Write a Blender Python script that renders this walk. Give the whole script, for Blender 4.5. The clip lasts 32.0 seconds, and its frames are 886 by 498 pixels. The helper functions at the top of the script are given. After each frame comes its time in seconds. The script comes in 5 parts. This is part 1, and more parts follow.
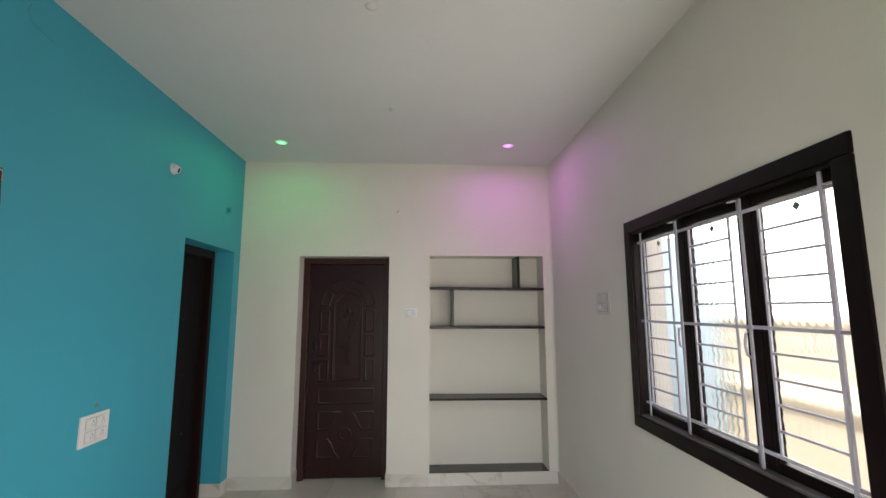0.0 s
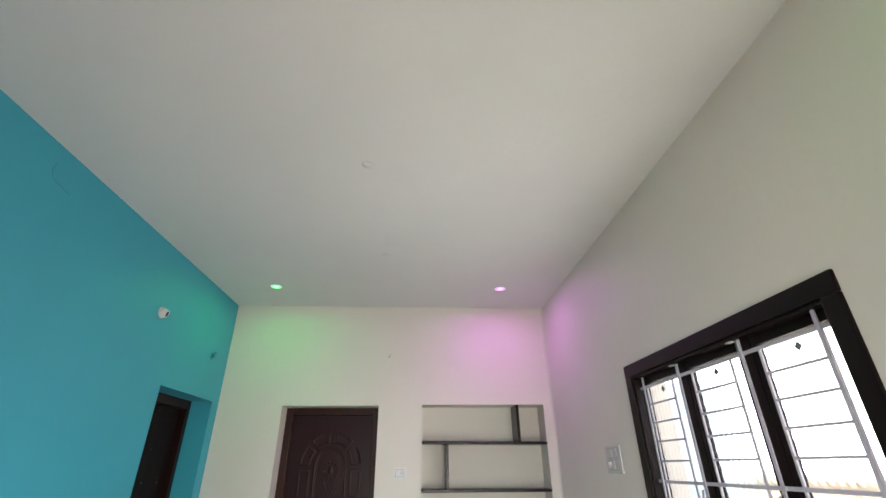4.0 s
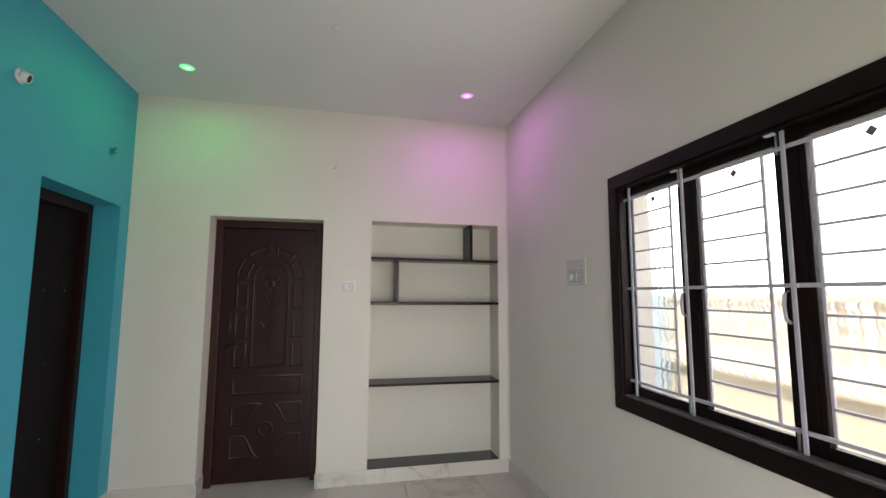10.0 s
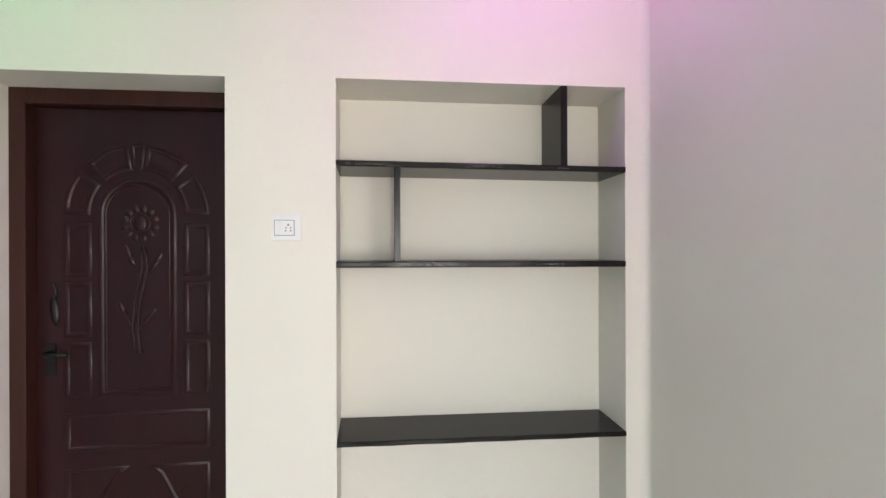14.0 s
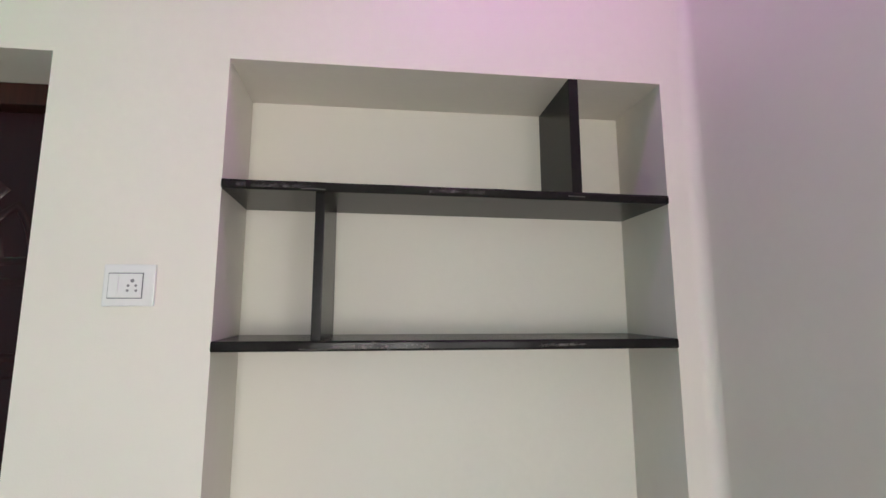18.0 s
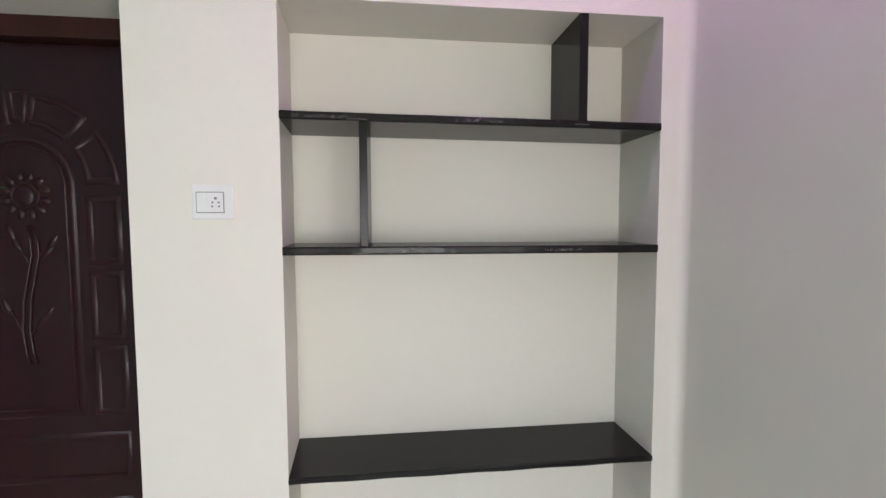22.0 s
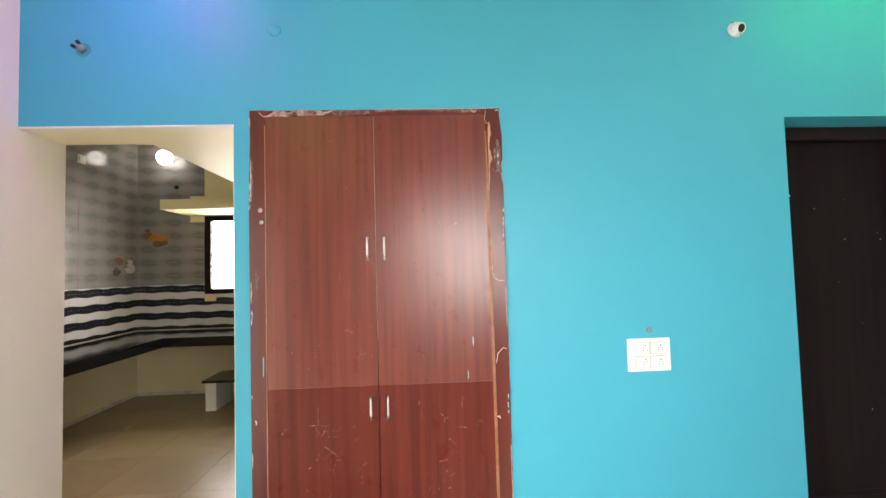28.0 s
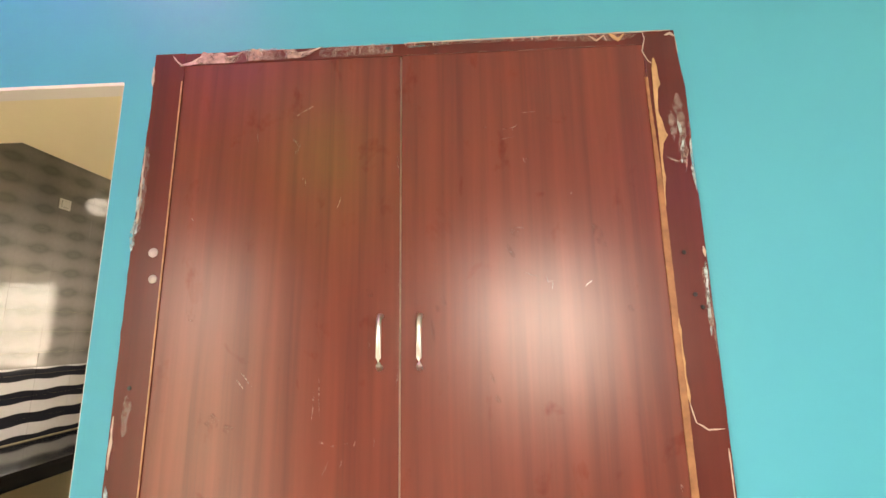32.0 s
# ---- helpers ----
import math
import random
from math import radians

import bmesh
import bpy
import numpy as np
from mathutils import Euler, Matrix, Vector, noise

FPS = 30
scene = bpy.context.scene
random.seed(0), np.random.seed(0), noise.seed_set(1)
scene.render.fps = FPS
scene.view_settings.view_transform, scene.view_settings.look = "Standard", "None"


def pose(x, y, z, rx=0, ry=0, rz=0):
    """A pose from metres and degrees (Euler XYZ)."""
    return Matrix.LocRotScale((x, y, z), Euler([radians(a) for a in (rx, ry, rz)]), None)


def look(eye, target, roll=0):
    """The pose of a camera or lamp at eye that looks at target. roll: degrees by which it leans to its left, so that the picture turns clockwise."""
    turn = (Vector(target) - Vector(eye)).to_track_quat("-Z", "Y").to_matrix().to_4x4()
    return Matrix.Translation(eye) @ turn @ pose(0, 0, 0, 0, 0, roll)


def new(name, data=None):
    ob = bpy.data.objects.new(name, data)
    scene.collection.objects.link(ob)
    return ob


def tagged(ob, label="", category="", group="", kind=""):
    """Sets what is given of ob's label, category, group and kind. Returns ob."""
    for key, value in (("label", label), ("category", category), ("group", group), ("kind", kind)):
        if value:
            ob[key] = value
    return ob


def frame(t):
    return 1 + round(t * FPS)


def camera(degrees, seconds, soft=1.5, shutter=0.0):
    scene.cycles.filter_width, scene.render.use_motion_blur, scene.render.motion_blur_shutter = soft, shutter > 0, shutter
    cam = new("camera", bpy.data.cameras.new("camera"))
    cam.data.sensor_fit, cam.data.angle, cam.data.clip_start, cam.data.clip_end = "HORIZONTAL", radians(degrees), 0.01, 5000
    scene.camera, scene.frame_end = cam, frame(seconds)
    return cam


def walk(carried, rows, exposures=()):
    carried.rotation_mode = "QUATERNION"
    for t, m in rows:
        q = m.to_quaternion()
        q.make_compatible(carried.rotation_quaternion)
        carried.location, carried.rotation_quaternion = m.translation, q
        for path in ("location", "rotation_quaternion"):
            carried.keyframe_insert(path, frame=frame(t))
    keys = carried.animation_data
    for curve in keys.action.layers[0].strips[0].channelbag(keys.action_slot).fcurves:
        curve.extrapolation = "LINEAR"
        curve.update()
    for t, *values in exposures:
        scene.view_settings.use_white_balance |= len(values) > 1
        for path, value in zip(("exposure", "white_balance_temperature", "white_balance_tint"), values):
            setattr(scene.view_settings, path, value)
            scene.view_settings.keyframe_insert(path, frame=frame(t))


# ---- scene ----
cam = camera(90.7, 32.0)
PATH = [
    (0, (1.752, -4.302, 1.631), (1.851, -2.323, 1.898), -0.1),
    (0.5, (1.764, -4.364, 1.682), (1.853, -2.552, 2.522), -0.0),
    (1, (1.755, -4.435, 1.702), (1.835, -2.947, 3.036), -0.1),
    (1.5, (1.733, -4.449, 1.716), (1.814, -3.113, 3.202), -0.4),
    (2, (1.725, -4.447, 1.723), (1.817, -3.153, 3.246), -0.8),
    (2.5, (1.745, -4.439, 1.724), (1.834, -3.173, 3.269), -0.8),
    (3, (1.761, -4.397, 1.714), (1.849, -3.141, 3.268), -0.6),
    (3.5, (1.759, -4.331, 1.69), (1.86, -2.856, 3.037), -0.6),
    (4, (1.793, -4.257, 1.631), (1.897, -2.469, 2.521), -0.5),
    (4.5, (1.772, -4.234, 1.549), (1.89, -2.309, 2.076), -0.5),
    (6.5, (1.734, -3.88, 1.54), (1.903, -1.897, 1.735), -0.3),
    (7, (1.715, -3.791, 1.555), (2.305, -1.89, 1.746), 0.1),
    (7.5, (1.613, -3.783, 1.561), (2.698, -2.115, 1.765), 1.0),
    (8, (1.531, -3.788, 1.563), (2.788, -2.245, 1.766), 1.3),
    (8.5, (1.527, -3.783, 1.563), (2.84, -2.287, 1.757), 1.4),
    (9, (1.54, -3.771, 1.556), (2.798, -2.228, 1.744), 1.3),
    (9.5, (1.576, -3.747, 1.539), (2.453, -1.961, 1.738), 0.9),
    (10, (1.632, -3.743, 1.517), (2.061, -1.801, 1.725), 0.2),
    (10.5, (1.685, -3.712, 1.51), (2.013, -1.749, 1.712), 0.2),
    (11, (1.74, -3.529, 1.488), (2.003, -1.552, 1.645), -0.1),
    (11.5, (1.766, -3.257, 1.502), (2.004, -1.273, 1.598), -0.1),
    (12, (1.85, -2.931, 1.488), (2.061, -0.943, 1.543), -0.1),
    (12.5, (1.927, -2.601, 1.5), (2.122, -0.61, 1.52), -0.2),
    (13, (1.967, -2.261, 1.518), (2.16, -0.271, 1.52), -0.2),
    (13.5, (2.016, -1.956, 1.486), (2.211, 0.034, 1.487), -0.2),
    (14, (2.08, -1.667, 1.501), (2.268, 0.324, 1.501), -0.2),
    (14.5, (2.118, -1.391, 1.492), (2.317, 0.6, 1.496), -0.2),
    (16.5, (2.24, -1.041, 1.531), (2.459, 0.945, 1.632), -0.1),
    (17, (2.249, -1.05, 1.538), (2.466, 0.925, 1.77), -0.1),
    (17.5, (2.259, -1.051, 1.555), (2.472, 0.925, 1.782), 0.1),
    (18, (2.242, -1.062, 1.532), (2.469, 0.908, 1.796), -0.1),
    (18.5, (2.243, -1.086, 1.499), (2.47, 0.899, 1.402), -0.1),
    (19, (2.249, -1.118, 1.436), (2.463, 0.782, 0.848), -0.3),
    (19.5, (2.251, -1.13, 1.443), (2.467, 0.722, 0.721), -0.2),
    (20, (2.248, -1.134, 1.451), (2.459, 0.713, 0.713), -0.3),
    (20.5, (2.236, -1.156, 1.497), (2.452, 0.755, 0.95), -0.2),
    (21, (2.222, -1.185, 1.535), (2.443, 0.793, 1.339), -0.2),
    (21.5, (2.181, -1.208, 1.535), (2.406, 0.773, 1.38), -0.2),
    (22, (2.142, -1.278, 1.527), (2.375, 0.705, 1.401), -0.2),
    (22.5, (2.148, -1.424, 1.511), (2.377, 0.559, 1.399), -0.0),
    (23, (2.135, -1.576, 1.502), (2.345, 0.411, 1.411), -0.1),
    (23.5, (2.137, -1.782, 1.494), (2.327, 0.208, 1.412), -0.1),
    (24, (2.162, -1.997, 1.49), (2.338, -0.006, 1.42), -0.2),
    (24.5, (2.212, -2.233, 1.476), (2.38, -0.241, 1.42), -0.1),
    (26.5, (2.144, -2.81, 1.498), (0.824, -1.307, 1.529), -1.7),
    (27, (2.155, -2.814, 1.478), (0.45, -1.77, 1.538), -1.9),
    (27.5, (2.161, -2.822, 1.441), (0.226, -2.324, 1.53), -1.8),
    (28, (2.095, -2.848, 1.436), (0.099, -2.748, 1.527), -1.6),
    (28.5, (1.927, -2.891, 1.441), (-0.07, -2.908, 1.535), -1.4),
    (29, (1.734, -2.945, 1.435), (-0.263, -3.014, 1.524), -1.3),
    (29.5, (1.456, -2.955, 1.431), (-0.54, -3.036, 1.521), -1.1),
    (30, (1.22, -2.946, 1.451), (-0.776, -3.041, 1.521), -1.0),
    (30.5, (1.01, -2.968, 1.488), (-0.987, -3.072, 1.527), -1.0),
    (31, (0.883, -2.969, 1.504), (-1.114, -3.072, 1.551), -0.9),
    (31.5, (0.876, -2.947, 1.524), (-1.103, -3.024, 1.803), -0.9),
    (32, (0.903, -2.926, 1.559), (-1.060, -3.028, 1.931), -0.8),
]
EXPOSURE = [(0, 1.05, 6950, 12.0), (0.5, 1.2, 6950, 12.0), (1, 1.6, 6950, 12.0), (2, 2.05, 6480, 12.0), (3, 2.05, 6480, 12.0), (3.5, 2.05, 6480, 12.0), (4, 1.45, 6800, 12.0), (4.5, 1.35, 6950, 12.0), (6.5, 1.25, 6950, 12.0), (7, 1.15, 6950, 12.0), (8, 0.75, 6780, 12.0), (9, 0.7, 6780, 12.0), (10, 1.15, 6950, 12.0), (11, 1.22, 6950, 12.0), (12, 1.55, 6950, 12.0), (13, 1.65, 6950, 12.0), (14.5, 2.1, 6750, 12.0), (16.5, 1.66, 6750, 12.0), (18, 1.67, 6750, 12.0), (19, 1.75, 6560, 12.0), (20, 1.58, 6560, 12.0), (21, 1.82, 6560, 12.0), (22, 1.83, 6560, 12.0), (23, 2.05, 6560, 12.0), (24, 1.78, 6560, 12.0), (26.5, 2.1, 6650, 12.0), (27, 2.25, 6650, 12.0), (28, 2.46, 7150, 12.0), (29, 2.33, 7300, 14.0), (30, 2.6, 7450, 14.0), (31, 2.65, 7750, 14.0), (32, 2.55, 8750, 15.0)]
walk(cam, [(t, look(eye, target, roll)) for t, eye, target, roll in PATH], EXPOSURE)

# ---- sizes of the place, metres ----
W, D, H = 3.056, 4.700, 3.082          # living room: width, depth, height
TW, TL = 0.23, 0.27                    # wall thicknesses
LINTEL = 2.135
TD_LINTEL = 2.156                      # lintel of the dark door
DOOR_X0, DOOR_X1 = 0.569, 1.438        # brown door in the end wall
NX0, NX1, NDEPTH, NZ0, NZ1 = 1.836, 2.967, 0.240, 0.10, 2.142   # shelf niche
TD_Y0, TD_Y1 = -0.997, -0.135          # dark door in the teal wall
KO_Y1 = -3.722                         # kitchen opening, up to the front wall
CU_Y0, CU_Y1, CU_Z1 = -3.645, -2.446, 2.212         # built-in cupboard
WIN_Y0, WIN_Y1, WIN_Z0, WIN_Z1 = -3.095, -1.600, 0.928, 2.166
FD_X0, FD_X1 = 1.75, 2.75              # entrance behind the camera
KO_Z = 2.148                           # kitchen opening height
KX0, KY0, KY1 = -3.28, -6.22, -2.6     # kitchen far wall, side walls
KW_Y0, KW_Y1, KW_Z0, KW_Z1 = -5.437, -4.50, 1.215, 2.150
KF = 0.05                               # kitchen floor, a low step above the living room

# ---- light ----
world = bpy.data.worlds.new("sky")
scene.world = world
world.use_nodes = True
wn = world.node_tree.nodes
sky = wn.new("ShaderNodeTexSky")
sky.sky_type, sky.sun_disc = "NISHITA", False
sky.sun_elevation, sky.sun_rotation = radians(70), radians(238)
world.node_tree.links.new(sky.outputs[0], wn["Background"].inputs[0])
wn["Background"].inputs[1].default_value = 0.15


def lamp(name, kind, m, energy, color, **extra):
    data = bpy.data.lights.new(name, kind)
    data.energy, data.color = energy, color
    for key, value in extra.items():
        setattr(data, key, value)
    ob = new(name, data)
    ob.matrix_world = m
    return ob


sun = lamp("sun", "SUN", look((-8, -5, 26), (0, 0, 0)), 4.6, (1.0, 0.95, 0.88), angle=radians(0.5))
# daylight through the window; through the open entrance the sky shines down into the room and the sunlit ground up into it
lamp("window_daylight", "AREA", look((W - 0.016, (WIN_Y0 + WIN_Y1) / 2 + 0.20, 1.55), (0, (WIN_Y0 + WIN_Y1) / 2 + 0.20, 1.55)), 6.2, (0.97, 0.985, 1.0),
     shape="RECTANGLE", size=0.98, size_y=1.02)
lamp("entrance_skylight", "AREA", look(((FD_X0 + FD_X1) / 2, -D - 0.22, 1.07), ((FD_X0 + FD_X1) / 2, -2.4, -0.55)), 13.5, (0.85, 0.93, 1.0),
     shape="RECTANGLE", size=0.96, size_y=2.04, spread=radians(125))
lamp("entrance_ground_light", "AREA", look(((FD_X0 + FD_X1) / 2, -D - 0.225, 1.07), ((FD_X0 + FD_X1) / 2, -2.4, 2.00)), 5.8, (1.0, 0.90, 0.74),
     shape="RECTANGLE", size=0.96, size_y=2.04, spread=radians(155))

# ---- materials ----


def material(name, rough=0.5, metal=0.0, spec=0.5):
    m = bpy.data.materials.new(name)
    m.use_nodes = True
    b = m.node_tree.nodes["Principled BSDF"]
    b.inputs["Roughness"].default_value = rough
    b.inputs["Metallic"].default_value = metal
    b.inputs["Specular IOR Level"].default_value = spec
    return m, m.node_tree.nodes, m.node_tree.links, b


def coords(n, l, scale=(1, 1, 1), world_space=True):
    src = n.new("ShaderNodeNewGeometry").outputs["Position"] if world_space else n.new("ShaderNodeTexCoord").outputs["Object"]
    mp = n.new("ShaderNodeMapping")
    mp.inputs["Scale"].default_value = scale
    l.new(src, mp.inputs["Vector"])
    return mp.outputs["Vector"]


def noise_tex(n, l, vec, scale, detail=4.0, rough=0.55, distortion=0.0):
    t = n.new("ShaderNodeTexNoise")
    t.inputs["Scale"].default_value, t.inputs["Detail"].default_value = scale, detail
    t.inputs["Roughness"].default_value, t.inputs["Distortion"].default_value = rough, distortion
    l.new(vec, t.inputs["Vector"])
    return t.outputs["Fac"]


def ramp(n, l, fac, stops):
    r = n.new("ShaderNodeValToRGB")
    while len(r.color_ramp.elements) < len(stops):
        r.color_ramp.elements.new(0.5)
    for e, (p, c) in zip(r.color_ramp.elements, stops):
        e.position = p
        e.color = (*c, 1) if len(c) == 3 else c
    l.new(fac, r.inputs["Fac"])
    return r.outputs["Color"]


def mix(n, l, fac, a, b, blend="MIX"):
    x = n.new("ShaderNodeMix")
    x.data_type, x.blend_type = "RGBA", blend
    for sock, val in ((x.inputs[0], fac), (x.inputs[6], a), (x.inputs[7], b)):
        if isinstance(val, (int, float)):
            sock.default_value = val
        elif isinstance(val, tuple):
            sock.default_value = (*val, 1)
        else:
            l.new(val, sock)
    return x.outputs[2]


def bump(n, l, b, height, strength, distance=0.002):
    t = n.new("ShaderNodeBump")
    t.inputs["Strength"].default_value, t.inputs["Distance"].default_value = strength, distance
    l.new(height, t.inputs["Height"])
    l.new(t.outputs["Normal"], b.inputs["Normal"])


def tint(c, k):
    return tuple(min(1.0, v * k) for v in c)


def painted(name, color, rough=0.55, var=0.05, stain=0.03, relief=0.25):
    """Rolled wall paint: broad unevenness, fine roller grain."""
    m, n, l, b = material(name, rough, spec=0.4)
    v = coords(n, l)
    broad = noise_tex(n, l, v, 1.3, 5)
    fine = noise_tex(n, l, v, 38, 3)
    c = ramp(n, l, broad, [(0.3, tint(color, 1 - var)), (0.7, tint(color, 1 + var))])
    c = mix(n, l, fine, c, tint(color, 1 - stain))
    l.new(c, b.inputs["Base Color"])
    bump(n, l, b, noise_tex(n, l, v, 160, 2), relief, 0.0008)
    return m


def plain(name, color, rough=0.4, metal=0.0, var=0.06, scale=30, relief=0.0, spec=0.5):
    m, n, l, b = material(name, rough, metal, spec)
    v = coords(n, l)
    f = noise_tex(n, l, v, scale, 4)
    l.new(ramp(n, l, f, [(0.3, tint(color, 1 - var)), (0.7, tint(color, 1 + var))]), b.inputs["Base Color"])
    if relief:
        bump(n, l, b, noise_tex(n, l, v, scale * 5, 3), relief, 0.001)
    return m


def glowing(name, color, strength):
    m, n, l, b = material(name, 0.4)
    b.inputs["Base Color"].default_value = (*color, 1)
    b.inputs["Emission Color"].default_value = (*color, 1)
    b.inputs["Emission Strength"].default_value = strength
    return m


def streaked_wood(name, dark, light, across, rough, coat=0.0, fleck=0.35, spec=0.35, broad_scale=0.35, smudge=0.0, coat_rough=0.26):
    """Wood grain that runs up and down; across: the scale over the board's width; smudge: how far finger marks dull the gloss."""
    m, n, l, b = material(name, rough, spec=spec)
    v = coords(n, l, (across, across, across * 0.035))
    broad = noise_tex(n, l, v, broad_scale, 3, 0.5, 0.3)
    fine = noise_tex(n, l, v, 2.4, 6, 0.65, 0.2)
    c = ramp(n, l, broad, [(0.32, dark), (0.68, light)])
    c = mix(n, l, fleck, c, ramp(n, l, fine, [(0.35, tint(dark, 0.7)), (0.65, tint(light, 1.15))]))
    l.new(c, b.inputs["Base Color"])
    b.inputs["Coat Weight"].default_value = coat
    b.inputs["Coat Roughness"].default_value = coat_rough
    b.inputs["Coat IOR"].default_value = 1.62
    if smudge:
        marks = noise_tex(n, l, coords(n, l, (1, 1, 0.7)), 11, 4, 0.6, 0.4)
        low = coat * (1 - smudge)
        w = ramp(n, l, marks, [(0.30, (low, low, low)), (0.40, (coat, coat, coat))])
        streaks = ramp(n, l, broad, [(0.3, (0.86, 0.86, 0.86)), (0.7, (1, 1, 1))])
        l.new(mix(n, l, 1.0, w, streaks, "MULTIPLY"), b.inputs["Coat Weight"])
    bump(n, l, b, fine, 0.06, 0.0006)
    return m


def torn(name, color, cover, scale):
    """Rubbed, half worn-away film: full in places, gone in others."""
    m, n, l, b = material(name, 0.6)
    v = coords(n, l)
    l.new(ramp(n, l, noise_tex(n, l, v, 60, 4), [(0.3, tint(color, 0.75)), (0.7, tint(color, 1.2))]), b.inputs["Base Color"])
    l.new(ramp(n, l, noise_tex(n, l, v, scale, 5, 0.65), [(0.40, (0, 0, 0)), (0.62, (cover, cover, cover))]), b.inputs["Alpha"])
    return m


def veined(name, base, vein, rough, scale, width=0.03, cloud=0.12, spec=0.5, twist=1.2):
    m, n, l, b = material(name, rough, spec=spec)
    info = n.new("ShaderNodeObjectInfo")
    v = coords(n, l)
    add = n.new("ShaderNodeVectorMath")
    add.operation = "MULTIPLY_ADD"
    add.inputs[1].default_value = (1, 1, 1)
    comb = n.new("ShaderNodeCombineXYZ")
    mul = n.new("ShaderNodeMath")
    mul.operation = "MULTIPLY"
    mul.inputs[1].default_value = 37.0
    l.new(info.outputs["Random"], mul.inputs[0])
    l.new(mul.outputs[0], comb.inputs[0])
    l.new(mul.outputs[0], comb.inputs[2])
    l.new(v, add.inputs[0])
    l.new(comb.outputs[0], add.inputs[2])
    v = add.outputs[0]
    f = noise_tex(n, l, v, scale, 6, 0.6, twist)
    edge = n.new("ShaderNodeMath")
    edge.operation = "SUBTRACT"
    edge.inputs[1].default_value = 0.5
    l.new(f, edge.inputs[0])
    ab = n.new("ShaderNodeMath")
    ab.operation = "ABSOLUTE"
    l.new(edge.outputs[0], ab.inputs[0])
    lines = ramp(n, l, ab.outputs[0], [(0.0, (1, 1, 1)), (width, (0, 0, 0))])
    patch = noise_tex(n, l, v, scale * 0.7, 3)
    c = ramp(n, l, patch, [(0.3, tint(base, 1 - cloud)), (0.7, tint(base, 1 + cloud))])
    rare = ramp(n, l, noise_tex(n, l, v, scale * 0.5, 2), [(0.45, (0, 0, 0)), (0.65, (1, 1, 1))])
    c = mix(n, l, mix(n, l, 1.0, lines, rare, "MULTIPLY"), c, vein)
    l.new(c, b.inputs["Base Color"])
    return m


CREAM = painted("cream_wall_paint", (0.745, 0.71, 0.64))
CEIL = painted("white_ceiling_paint", (0.715, 0.72, 0.71), 0.7)
TEAL = painted("turquoise_wall_paint", (0.042, 0.37, 0.490), 0.5)
KITCHEN_CREAM = painted("pale_yellow_paint", (0.78, 0.695, 0.44))
DOORWOOD = streaked_wood("dark_brown_polished_door", (0.0192, 0.0037, 0.0049), (0.0262, 0.0054, 0.0069), 60, 0.35, fleck=0.1, spec=0.34)
FRAMEWOOD = streaked_wood("reddish_brown_frame", (0.024, 0.0066, 0.0048), (0.046, 0.0128, 0.0082), 40, 0.4)
DARKFRAME = streaked_wood("dark_red_brown_frame", (0.010, 0.0034, 0.0028), (0.019, 0.0060, 0.0045), 40, 0.45, spec=0.22)
WINWOOD = streaked_wood("dark_window_wood", (0.0048, 0.0020, 0.0022), (0.0095, 0.0038, 0.0038), 40, 0.42, spec=0.16)
LAMINATE = streaked_wood("red_brown_laminate", (0.094, 0.0082, 0.0039), (0.172, 0.0222, 0.0074), 50, 0.42, 1.0, 0.14, broad_scale=0.55, spec=0.08, smudge=0.42, coat_rough=0.30)
# darker copy of the door laminate: shade low on the cupboard put into the colour
LOWLAMINATE = streaked_wood("shaded_red_brown_laminate", (0.076, 0.0078, 0.0045), (0.132, 0.0165, 0.0074), 50, 0.48, 0.45, 0.14, broad_scale=0.55, spec=0.04, smudge=0.45, coat_rough=0.30)
BORDER = streaked_wood("dark_red_laminate_border", (0.074, 0.0070, 0.0050), (0.115, 0.0125, 0.0073), 50, 0.36, 0.45, 0.12, spec=0.25, smudge=0.5)
EDGE = plain("orange_edge_band", (0.27, 0.115, 0.048), 0.5, 0, 0.3, 40)
DARKDOOR = streaked_wood("black_brown_plastic_door", (0.0095, 0.0058, 0.0062), (0.0150, 0.0092, 0.0096), 12, 0.55, spec=0.09)
# kitchen version of the floor marble, yellowish bounce light put into its brown
KFLOOR = veined("bounce_tinted_marble_tile", (0.285, 0.215, 0.132), (0.22, 0.166, 0.10), 0.30, 1.2, 0.05, 0.12, spec=0.35)
PIN = plain("grey_socket_pins", (0.22, 0.22, 0.23), 0.5)
GRANITE = plain("black_granite", (0.0105, 0.0094, 0.0090), 0.25, 0, 0.25, 90, 0, 0.22)
KGRANITE = plain("polished_black_granite", (0.010, 0.010, 0.012), 0.10, 0, 0.3, 90, 0, 0.55)
VEINED_BLACK = plain("black_veined_tile", (0.011, 0.011, 0.012), 0.16, 0, 0.35, 25)
MARBLE = veined("beige_marble_tile", (0.55, 0.515, 0.445), (0.46, 0.42, 0.345), 0.13, 1.2, 0.05, 0.10)
SKIRT = veined("pale_marble_skirting", (0.66, 0.63, 0.57), (0.42, 0.38, 0.30), 0.2, 2.2, 0.04, 0.06)
GROUT = plain("grout", (0.34, 0.32, 0.28), 0.8)
GREYPLASTIC = plain("dull_white_plastic", (0.60, 0.58, 0.57), 0.35, 0, 0.03)
KGROUT = plain("brown_grout", (0.27, 0.205, 0.13), 0.7)
PLASTIC = plain("white_plastic", (0.74, 0.74, 0.73), 0.3, 0, 0.02)
PALELINE = plain("pale_grey_plastic_edge", (0.36, 0.37, 0.38), 0.4)
GREYLINE = plain("grey_plastic_edge", (0.16, 0.17, 0.18), 0.4)
BLACK = plain("black_plastic", (0.010, 0.0085, 0.0085), 0.35, spec=0.25)
